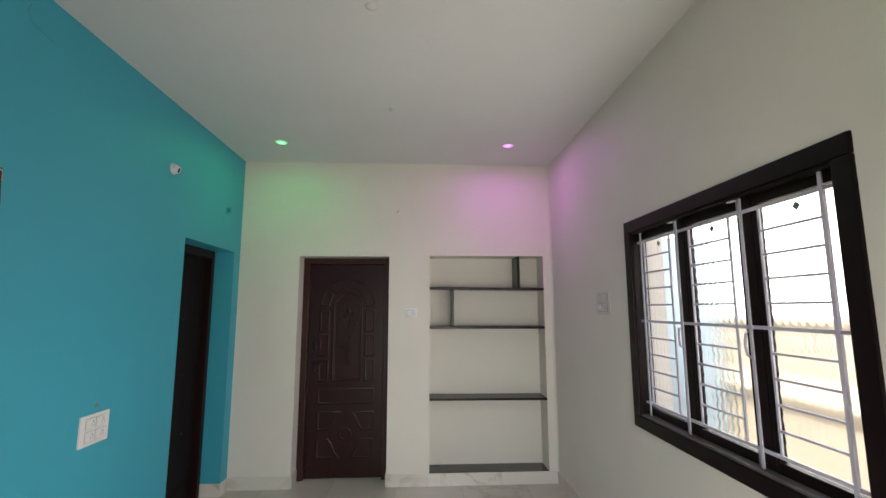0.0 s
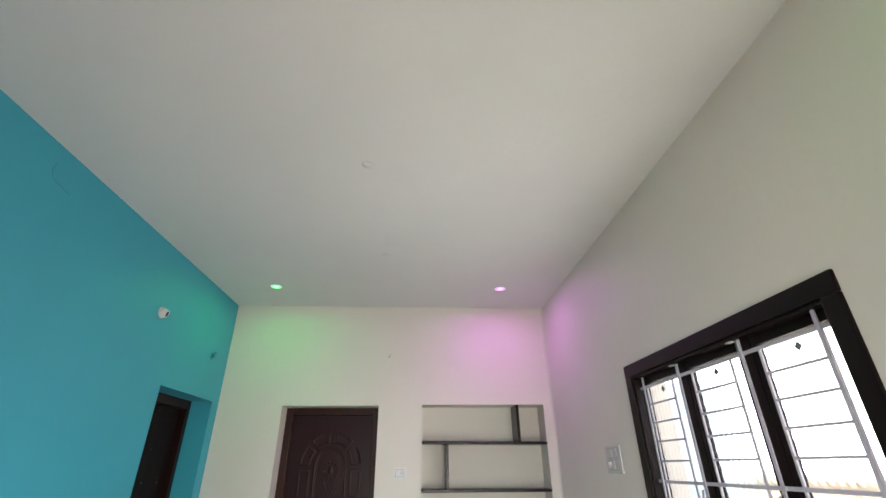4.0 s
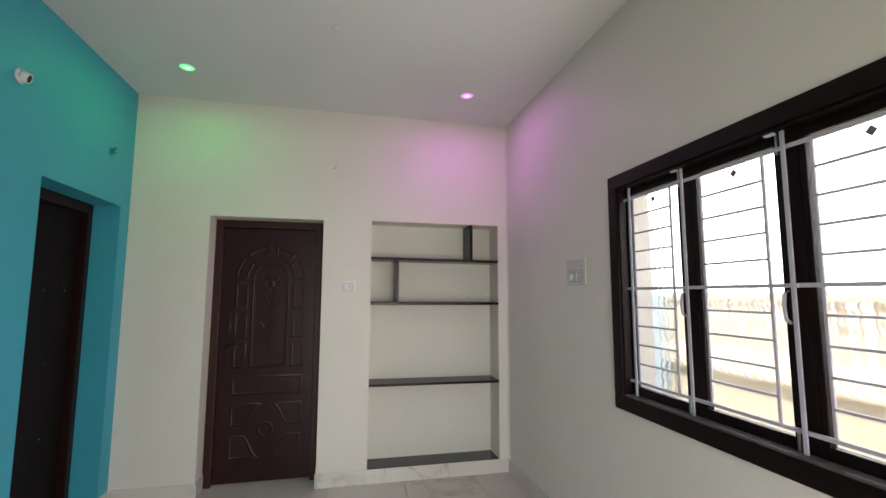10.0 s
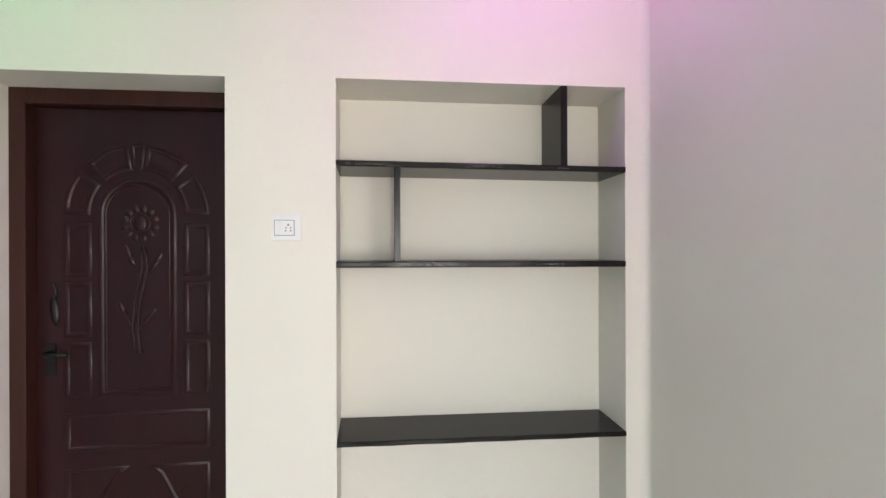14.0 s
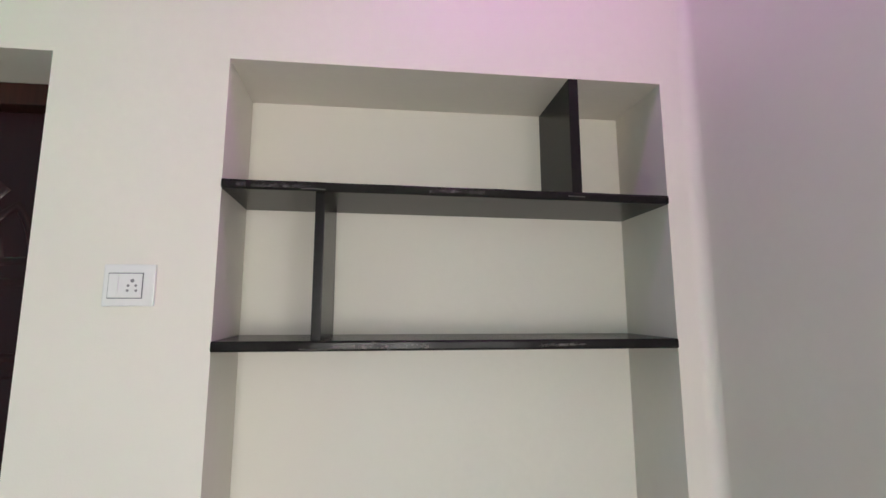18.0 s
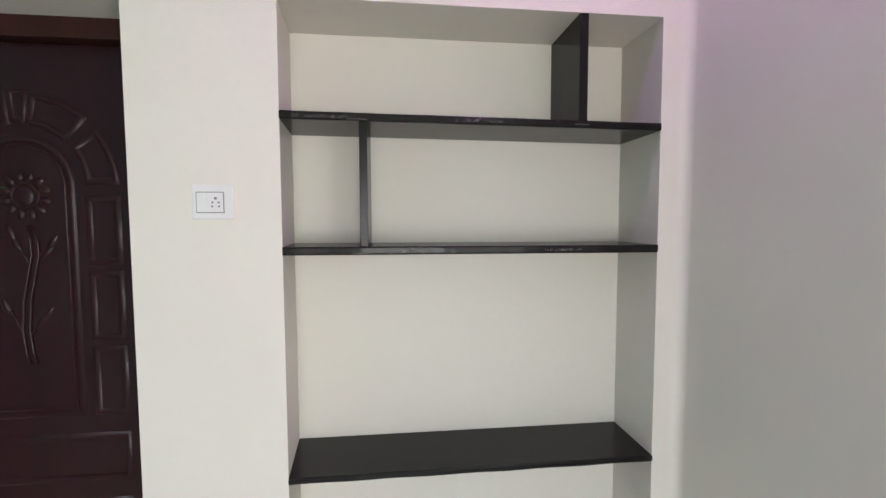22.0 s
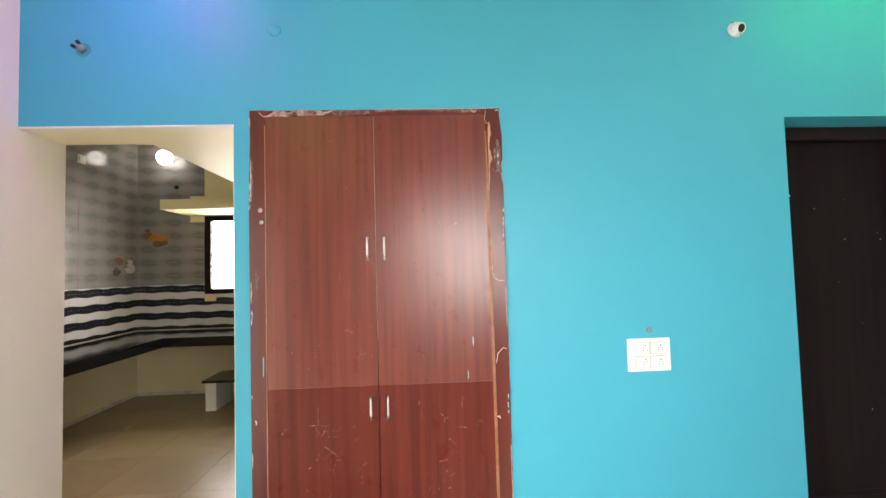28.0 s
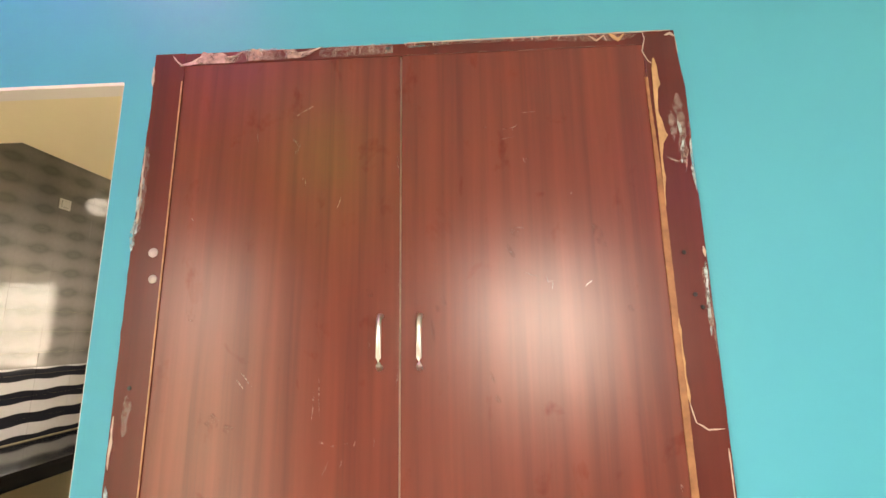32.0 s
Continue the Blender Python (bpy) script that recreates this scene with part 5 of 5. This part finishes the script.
# small knocks and scratches on the upper doors: (y, z) from, (y, z) to, width
for y0, z0, y1, z1, w in ((-3.235, 1.446, -3.237, 1.392, 0.0022), (-3.218, 1.350, -3.212, 1.348, 0.0044), (-3.196, 1.344, -3.189, 1.343, 0.0040), (-3.172, 1.349, -3.162, 1.346, 0.0036),
                          (-3.202, 1.315, -3.213, 1.290, 0.0040), (-3.175, 1.317, -3.178, 1.304, 0.0036), (-3.112, 1.357, -3.112, 1.342, 0.0040), (-3.149, 1.352, -3.153, 1.342, 0.0030),
                          (-3.067, 1.481, -3.070, 1.453, 0.0036), (-3.217, 1.157, -3.197, 1.161, 0.0060), (-3.159, 1.214, -3.155, 1.209, 0.0050), (-3.239, 1.245, -3.237, 1.234, 0.0032)):
    ribbon([(y0, z0), ((y0 + y1) / 2 + 0.001, (z0 + z1) / 2), (y1, z1)], w * 0.25, w, int(5000 + 311 * y0) + int(400 * z0), CHALK, "scratch", "", 0.0079)
for y0, z0, y1, z1, w in ((-3.512, 1.144, -3.513, 1.125, 0.0024), (-3.494, 1.154, -3.490, 1.145, 0.0030), (-3.461, 1.074, -3.460, 1.054, 0.0024), (-3.351, 1.047, -3.348, 1.039, 0.0044),
                          (-3.520, 1.810, -3.516, 1.803, 0.0034), (-3.386, 2.000, -3.382, 1.982, 0.0030), (-3.062, 1.663, -3.063, 1.650, 0.0040), (-3.123, 1.539, -3.125, 1.528, 0.0030),
                          (-2.761, 1.665, -2.759, 1.653, 0.0024), (-2.750, 1.655, -2.752, 1.641, 0.0024), (-2.539, 1.277, -2.537, 1.262, 0.0060), (-2.798, 1.923, -2.792, 1.911, 0.0024),
                          (-2.807, 2.003, -2.819, 1.987, 0.0022), (-2.700, 1.845, -2.702, 1.834, 0.0024), (-3.070, 1.940, -3.066, 1.905, 0.0030), (-3.300, 2.040, -3.260, 2.065, 0.0020)):
    ribbon([(y0, z0), ((y0 + y1) / 2 - 0.001, (z0 + z1) / 2), (y1, z1)], w * 0.25, w, int(6000 + 271 * y0) + int(500 * z0), CHALK, "scratch", "", 0.0079)
# greasy finger marks that dull the gloss
GREASE = torn("greasy_finger_mark", (0.085, 0.016, 0.010), 0.28, 45)
for y, z, w, h in ((-2.972, 1.622, 0.012, 0.020), (-2.985, 1.605, 0.010, 0.014), (-2.824, 1.765, 0.022, 0.030), (-2.832, 1.720, 0.016, 0.030), (-2.878, 1.470, 0.010, 0.022), (-2.870, 1.430, 0.012, 0.016),
                   (-3.505, 1.600, 0.020, 0.026), (-3.440, 1.390, 0.030, 0.022), (-3.405, 1.375, 0.020, 0.016), (-2.995, 1.560, 0.008, 0.050), (-3.125, 1.640, 0.016, 0.014), (-2.600, 1.600, 0.012, 0.012), (-2.650, 1.750, 0.030, 0.050)):
    ribbon([(y - w * 0.4, z + h / 2), (y, z), (y + w * 0.4, z - h / 2)], w * 0.4, w, int(7000 + 97 * y + 61 * z), GREASE, "finger_mark", "dull greasy finger mark", 0.0077)
# knocked and painted outer edges of the border
for pts, w0, w1, mat, label in (([(-2.4475, 1.722), (-2.4455, 1.700)], 0.006, 0.010, CHIP, "pale knocked corner"), ([(-2.4470, 1.69), (-2.4500, 1.63), (-2.4530, 1.545)], 0.002, 0.007, SMEAR, "pale blue paint smear"),
                                ([(-2.4520, 2.195), (-2.4500, 2.155)], 0.0004, 0.0016, CHIP, "chipped pale outer edge"), ([(-2.4475, 1.34), (-2.447, 1.15)], 0.0006, 0.0032, CHIP, "chipped pale outer edge"),
                                ([(-2.451, 0.84), (-2.455, 0.79), (-2.452, 0.73)], 0.003, 0.009, SMEAR, "pale blue paint smear"), ([(-2.448, 0.60), (-2.4475, 0.30)], 0.0006, 0.004, CHIP, "chipped pale outer edge"),
                                ([(-3.6380, 1.905), (-3.6440, 1.868), (-3.6430, 1.819), (-3.6480, 1.770), (-3.6490, 1.740)], 0.005, 0.016, SMEAR, "pale blue paint smear"), ([(-3.6455, 2.180), (-3.6440, 2.130)], 0.0030, 0.0070, CHIP, "chipped pale outer edge"),
                                ([(-3.6425, 1.27), (-3.638, 1.24), (-3.6420, 1.20)], 0.002, 0.009, SMEAR, "pale blue paint smear"), ([(-3.6440, 0.88), (-3.6420, 0.86)], 0.002, 0.006, CHIP, "pale knock"),
                                ([(-3.628, 0.765), (-3.622, 0.750), (-3.625, 0.742)], 0.003, 0.010, CHIP, "pale knock"), ([(-2.511, 0.733), (-2.500, 0.735), (-2.494, 0.722)], 0.003, 0.009, CHIP, "pale knock"),
                                ([(-2.468, 1.998), (-2.460, 1.955), (-2.466, 1.919), (-2.468, 1.899)], 0.002, 0.009, SMEAR, "pale rubbed paint"), ([(-2.446, 1.955), (-2.449, 1.900), (-2.446, 1.838)], 0.001, 0.006, SMEAR, "pale rubbed paint"), ([(-2.498, 1.915), (-2.480, 1.905), (-2.466, 1.900)], 0.001, 0.006, RUB, "pale rub"), ([(-2.474, 2.200), (-2.462, 2.204), (-2.452, 2.196)], 0.002, 0.006, CHIP, "pale knock")):
    ribbon(pts, w0, w1, int(3000 - 211 * pts[0][0]) + int(500 * pts[0][1]), mat, "torn_edge", label)
rng = random.Random(11)
scuffs = [(-3.30, 0.56, 0.04, 9), (-3.17, 0.50, 0.06, 8), (-3.28, 0.70, 0.04, 5), (-2.76, 0.55, 0.05, 7), (-2.78, 0.45, 0.06, 9),
          (-3.30, 0.35, 0.08, 10), (-3.15, 1.05, 0.03, 5), (-3.14, 1.15, 0.05, 5), (-3.35, 1.02, 0.07, 4), (-2.86, 1.05, 0.06, 4), (-3.25, 1.90, 0.06, 4), (-2.80, 1.98, 0.05, 5), (-2.75, 1.70, 0.08, 4),
          (-3.10, 0.84, 0.10, 6), (-2.80, 0.25, 0.12, 8)]
for cy, cz, size, count in scuffs:
    lean = rng.uniform(0.3, 1.3)
    for i in range(count):
        y, z = cy + rng.gauss(0, size), cz + rng.gauss(0, size * 0.7)
        if not SL + 0.02 < y < SR - 0.02 or not 0.08 < z < ST - 0.03 or abs(z - SPLIT) < 0.02:
            continue
        a = lean + rng.gauss(0, 0.35)
        ln = rng.uniform(0.008, 0.034)
        dy, dz = 0.5 * ln * math.cos(a), 0.5 * ln * math.sin(a)
        ribbon([(y - dy, z - dz), (y + rng.uniform(-0.003, 0.003), z), (y + dy, z + dz)], 0.0003, rng.choice((0.0012, 0.0018, 0.0026)), rng.randrange(9999), SCRATCH, "scratch", "", 0.0079)

# ---- kitchen ----
CT = 0.805                              # top of the stone counter
counter = thing("kitchen_counter", (-2.9, -5.9, 0), "black polished stone counter along two kitchen walls", "counter")
part("stone_top", box(KX0, -0.9, KY0, -5.525, CT - 0.028, CT, bevel=0.003), KGRANITE, counter)
part("stone_top", box(KX0, -2.590, -5.525, -3.2, CT - 0.028, CT, bevel=0.003), KGRANITE, counter)
part("stone_fascia", box(-2.610, -0.9, -5.545, -5.527, CT - 0.098, CT - 0.028), KGRANITE, counter)
part("stone_fascia", box(-2.612, -2.594, -5.527, -3.2, CT - 0.098, CT - 0.028), KGRANITE, counter)
stand = thing("kitchen_stand", (-2.8, -4.8, KF), "low black stone slab on a white tiled support", "stand")
part("slab", box(-3.02, -2.545, -5.120, -4.38, 0.335, 0.360, bevel=0.002), KGRANITE, stand)
part("support", box(-2.95, -2.562, -5.090, -4.982, KF, 0.335, bevel=0.002), PLASTIC, stand, "white tiled support")
part("support", box(-2.95, -2.562, -4.500, -4.420, KF, 0.335, bevel=0.002), PLASTIC, stand, "white tiled support")
solid("kitchen_wall_shelf", box(KX0, -2.69, -5.620, KY1, 2.153, 2.262, bevel=0.004), KITCHEN_CREAM, "thick cream plastered shelf above the kitchen window", "shelf")
solid("kitchen_loft", box(-2.69, -TL, -4.280, KY1, 2.148, 2.262, bevel=0.004), KITCHEN_CREAM, "cream plastered loft slab over the kitchen", "loft")
skirt_k = thing("baseboard_kitchen", (KX0, KY0, KF), "narrow pale skirting along the kitchen walls", "skirting", kind="structure")
part("skirting_tile", box(KX0, KX0 + 0.010, KY0, -3.2, KF, KF + 0.035, bevel=0.0015), SKIRT, skirt_k)
part("skirting_tile", box(KX0 + 0.010, -0.9, KY0, KY0 + 0.010, KF, KF + 0.035, bevel=0.0015), SKIRT, skirt_k)

kw = thing("window_2", (KX0, (KW_Y0 + KW_Y1) / 2, KW_Z0), "small bright kitchen window in a dark frame with a grille", "window", kind="structure")
for name, dims in (("frame_bottom", (KX0 - 0.06, KX0 + 0.008, KW_Y0, KW_Y1, KW_Z0, KW_Z0 + 0.06)), ("frame_top", (KX0 - 0.06, KX0 + 0.008, KW_Y0, KW_Y1, KW_Z1 - 0.06, KW_Z1)),
                   ("frame_side", (KX0 - 0.06, KX0 + 0.008, KW_Y0, KW_Y0 + 0.07, KW_Z0 + 0.06, KW_Z1 - 0.06)), ("frame_side", (KX0 - 0.06, KX0 + 0.008, KW_Y1 - 0.07, KW_Y1, KW_Z0 + 0.06, KW_Z1 - 0.06))):
    part(name, box(*dims, bevel=0.003), WINWOOD, kw)
kp = part("pane", box(KX0 - 0.045, KX0 - 0.041, KW_Y0 + 0.06, KW_Y1 - 0.06, KW_Z0 + 0.05, KW_Z1 - 0.05), FIGURED, kw, "bright glass")
kp.visible_shadow = False
for i in range(1, 6):
    z = KW_Z0 + 0.06 + (KW_Z1 - KW_Z0 - 0.12) * i / 6
    part("grille_bar", box(KX0 - 0.025, KX0 - 0.018, KW_Y0 + 0.06, KW_Y1 - 0.06, z - 0.005, z + 0.005), GRILLE, kw)
for i in range(1, 5):
    y = KW_Y0 + 0.06 + (KW_Y1 - KW_Y0 - 0.12) * i / 5
    part("grille_bar", box(KX0 - 0.018, KX0 - 0.011, y - 0.006, y + 0.006, KW_Z0 + 0.05, KW_Z1 - 0.05), GRILLE, kw)

bulb = thing("wall_lamp", (KX0, -5.826, 2.834), "lit white bulb on a holder high on the kitchen tiles", "wall lamp")
bm = bmesh.new()
turned(bm, Matrix.Translation((KX0 + 0.008, -5.826, 2.834)) @ Euler((0, radians(90), 0)).to_matrix().to_4x4(), [(0.0, 0.0), (0.035, 0.0), (0.033, 0.03), (0.018, 0.05), (0.0, 0.05)], 20)
part("holder", bm, PLASTIC, bulb, smooth=True)
bm = bmesh.new()
turned(bm, Matrix.Translation((KX0 + 0.05, -5.826, 2.834)) @ Euler((0, radians(90), 0)).to_matrix().to_4x4(),
       [(0.016, 0.0)] + [(0.088 * math.sin(a), 0.090 - 0.088 * math.cos(a)) for a in np.linspace(0.3, math.pi - 0.01, 14)], 24)
part("globe", bm, glowing("lit_white_bulb", (1.0, 0.98, 0.95), 1.8), bulb, "glowing white bulb", smooth=True)
lamp("kitchen_window_daylight", "AREA", look((KX0 - 0.080, (KW_Y0 + KW_Y1) / 2, 1.68), (0, (KW_Y0 + KW_Y1) / 2, 1.68)), 7.4, (1.0, 0.97, 0.92), spread=radians(150), shape="RECTANGLE", size=0.92, size_y=0.92)

holes = thing("pipe_stub", (KX0, -5.762, 2.503), "small dark pipe stub above the kitchen shelf", "pipe stub")
bm = bmesh.new()
turned(bm, Matrix.Translation((KX0, -5.762, 2.503)) @ Euler((0, radians(90), 0)).to_matrix().to_4x4(), [(0.0, 0.02), (0.022, 0.02), (0.026, 0.012), (0.028, 0.0)], 16)
part("cap", bm, BLACK, holes, smooth=True)
plate("kitchen_switch_plate", (-2.345, KY0 + 0.009, 2.588), (-1, 0, 0), (0, 1, 0), 0.10, 0.085, [(0.016, 0.015, 0.084, 0.070, "switches")], "small white switch plate on the kitchen tiles")

# ---- outside the window ----
compound = thing("parapet_wall", (5.2, -1.5, -0.125), "sunlit cream parapet wall with turned balusters", "parapet")
part("low_wall", box(5.10, 5.30, -9, 7, -0.125, 0.80), OUTCREAM, compound)
part("coping", box(5.06, 5.34, -9, 7, 0.80, 0.85, bevel=0.01), OUTCREAM, compound)
part("top_rail", box(5.10, 5.30, -9, 7, 1.47, 1.55, bevel=0.012), OUTCREAM, compound)
bm = bmesh.new()
turned(bm, Matrix.Identity(4), [(0.042, 0.0), (0.042, 0.05), (0.020, 0.08), (0.036, 0.20), (0.042, 0.28), (0.022, 0.46), (0.018, 0.53), (0.038, 0.57), (0.038, 0.62)], 12)
first = part("baluster", bm, OUTCREAM, compound, smooth=True)
first.location = Vector((5.2, -5.0, 0.85)) - Vector((5.2, -1.5, -0.125))
first.data.transform(Matrix.Translation((5.2, -1.5, -0.125)))
for i in range(1, 66):
    o = new("baluster", first.data)
    o.parent = compound
    o.location = first.location + Vector((0, 0.115 * i, 0))
blue = thing("garden_store", (4.6, 0.9, -0.125), "pale blue painted store wall beside the parapet", "store")
part("wall", box(4.3, 4.95, 0.35, 2.2, -0.125, 2.4), plain("pale_blue_paint", (0.45, 0.60, 0.72), 0.7), blue)

# ---- tiles, skirting ----


def pieces(parent, name, mat, spots, size, bevel=0.0015, tilt=0.0):
    """Alike pieces that share one mesh, each an object of its own; tilt: how far out of true they are laid, in degrees."""
    rng = random.Random(len(spots))
    bm = bmesh.new()
    add_box(bm, -size[0] / 2, size[0] / 2, -size[1] / 2, size[1] / 2, -size[2] / 2, size[2] / 2)
    bmesh.ops.bevel(bm, geom=list(bm.edges), offset=bevel, segments=1, affect="EDGES")
    me = bpy.data.meshes.new(name)
    bm.to_mesh(me)
    bm.free()
    me.materials.append(mat)
    inv = parent.matrix_basis.inverted()
    for p in spots:
        o = new(name, me)
        o.parent = parent
        o.location = inv @ Vector(p)
        if tilt:
            o.rotation_euler = [radians(rng.gauss(0, tilt)) for _ in range(3)]
            o.rotation_euler[0 if size[0] < size[1] else 1] = 0.0


T = 0.598
pieces(floor, "floor_tile", MARBLE, [(0.3 - 0.27 + 0.6 * i, 0.25 - 0.3 - 0.6 * j, -0.006) for i in range(6) for j in range(9) if not (i == 0 and j < 0)], (T, T, 0.012), 0.001)
pieces(kitchen_floor, "floor_tile", KFLOOR, [(-0.57 - 0.6 * i, -2.9 - 0.6 * j, KF - 0.006) for i in range(5) for j in range(6)], (T, T, 0.012), 0.001)


def skirting(name, runs, label):
    """A wall's skirting: lengths of marble, each a piece. Runs are (x0, x1, y0, y1)."""
    t = thing(name, (runs[0][0], runs[0][2], 0), label, "skirting", kind="structure")
    for x0, x1, y0, y1 in runs:
        along = 0 if x1 - x0 > y1 - y0 else 1
        length = (x1 - x0) if along == 0 else (y1 - y0)
        k = max(1, round(length / 0.6))
        for i in range(k):
            a, b = length * i / k + 0.0006, length * (i + 1) / k - 0.0006
            dims = (x0 + a, x0 + b, y0, y1) if along == 0 else (x0, x1, y0 + a, y0 + b)
            part("skirting_tile", box(*dims, 0, 0.110, bevel=0.0015), SKIRT, t)


skirting("baseboard_back", [(0.012, DOOR_X0 + 0.0, -0.010, 0.0), (DOOR_X0 - 0.0, DOOR_X0 + 0.010, 0.0005, 0.172), (DOOR_X1 - 0.010, DOOR_X1, 0.0005, 0.172), (DOOR_X1, W - 0.011, -0.010, 0.0)],
         "pale marble skirting along the end wall")
skirting("baseboard_left", [(0.0, 0.010, TD_Y1, -0.012), (-0.172, -0.0005, TD_Y1 - 0.010, TD_Y1), (-0.172, -0.0005, TD_Y0, TD_Y0 + 0.010), (0.0, 0.010, CU_Y1 + 0.006, TD_Y0), (0.0, 0.010, KO_Y1, CU_Y0 - 0.006)],
         "pale marble skirting along the turquoise wall")
skirting("baseboard_right", [(W - 0.010, W, -D, 0.0)], "pale marble skirting along the window wall")
skirting("baseboard_front", [(0.0, FD_X0, -D, -D + 0.010), (FD_X1, W - 0.011, -D, -D + 0.010)], "pale marble skirting along the entrance wall")

# kitchen wall tiles
spots_s = []
for i in range(9):
    for j in range(14):
        spots_s.append((KX0 + 0.155 + 0.302 * i, KY0 + 0.004, CT + 0.008 + ROW / 2 + ROW * j))
pieces(wall_k_side, "wall_tile", KTILE, spots_s, (0.3014, 0.008, ROW - 0.0006), 0.0005, 0.22)
spots_e, spots_n = [], []
sill = CT + 0.008 + 2 * ROW             # full rows below the window
for j in range(14):
    z = CT + 0.008 + ROW / 2 + ROW * j
    spots_e += [(KX0 + 0.004, KY0 + 0.160 + 0.302 * i, z) for i in range(2)]
    if j < 2:
        spots_e += [(KX0 + 0.004, KY0 + 0.160 + 0.302 * i, z) for i in range(2, 8)]
    elif z + ROW / 2 < 2.153 or z - ROW / 2 > 2.262:
        spots_n.append((KX0 + 0.004, (KY0 + 0.612 + KW_Y0 - 0.002) / 2, z))
pieces(wall_k_end, "wall_tile", KTILE, spots_e, (0.008, 0.3014, ROW - 0.0006), 0.0005, 0.22)
pieces(wall_k_end, "wall_tile", KTILE, spots_n, (0.008, KW_Y0 - 0.004 - KY0 - 0.612, ROW - 0.001), 0.0008)
low_h = KW_Z0 - sill - 0.003
pieces(wall_k_end, "wall_tile", KTILE, [(KX0 + 0.004, KY0 + 0.160 + 0.302 * i, sill + low_h / 2) for i in range(3, 8)], (0.008, 0.3005, low_h), 0.0008)


def motif(name, m, blobs, label):
    """A printed fruit motif on the tiles, as flat rounded patches."""
    t = thing(name, m.translation, label, "tile motif", "tile motifs")
    for du, dv, r, mat in blobs:
        bm = bmesh.new()
        turned(bm, m @ Matrix.Translation((du, dv, 0)) @ Matrix.Diagonal((1.25, 0.8, 1, 1)), [(0.0, 0.0018), (r, 0.0014), (r * 1.04, 0.0)], 14)
        part("patch", bm, mat, t)


ORANGE = plain("printed_orange", (0.42, 0.17, 0.03), 0.3, 0, 0.4, 60)
BROWN = plain("printed_brown", (0.16, 0.07, 0.035), 0.3, 0, 0.4, 60)
DARKPRINT = plain("printed_dark_brown", (0.05, 0.035, 0.03), 0.3, 0, 0.4, 60)
PALE = plain("printed_grey", (0.42, 0.40, 0.38), 0.3, 0, 0.2, 60)
side_x = Matrix(((0, 0, 1, 0), (1, 0, 0, 0), (0, 1, 0, 0), (0, 0, 0, 1)))
side_y = Matrix(((-1, 0, 0, 0), (0, 0, 1, 0), (0, 1, 0, 0), (0, 0, 0, 1)))
motif("fruit_motif", Matrix.Translation((KX0 + 0.0082, -6.000, 1.890)) @ side_x,
      [(-0.09, 0.04, 0.045, BROWN), (-0.02, 0.02, 0.06, ORANGE), (0.06, 0.0, 0.06, ORANGE), (0.11, 0.03, 0.04, ORANGE), (0.02, -0.06, 0.05, BROWN), (0.09, -0.05, 0.04, BROWN), (-0.10, 0.10, 0.025, BROWN)],
      "printed orange fruit motif on the kitchen tiles")
motif("cup_motif", Matrix.Translation((-2.964, KY0 + 0.0082, 1.620)) @ side_y,
      [(0.0, 0.0, 0.052, BROWN), (-0.045, 0.022, 0.022, BROWN), (0.03, 0.035, 0.024, ORANGE)], "printed brown cup motif on the kitchen tiles")
motif("cup_motif", Matrix.Translation((-2.913, KY0 + 0.0082, 1.500)) @ side_y,
      [(0.0, 0.0, 0.046, DARKPRINT), (0.045, 0.008, 0.020, DARKPRINT), (0.0, 0.036, 0.024, BROWN)], "printed dark cup motif on the kitchen tiles")
motif("jug_motif", Matrix.Translation((-3.138, KY0 + 0.0082, 1.560)) @ side_y,
      [(0.0, -0.02, 0.068, PALE), (0.0, 0.055, 0.038, PALE), (-0.062, 0.0, 0.020, BROWN), (-0.055, 0.045, 0.018, BROWN), (0.015, 0.088, 0.020, BROWN)], "printed grey jug motif on the kitchen tiles")
motif("fruit_motif", Matrix.Translation((-1.72, KY0 + 0.0082, 2.24)) @ side_y,
      [(-0.05, 0.02, 0.055, ORANGE), (0.03, 0.0, 0.055, BROWN), (0.06, 0.05, 0.04, ORANGE), (-0.02, -0.06, 0.045, BROWN)], "printed orange fruit motif high on the kitchen tiles")
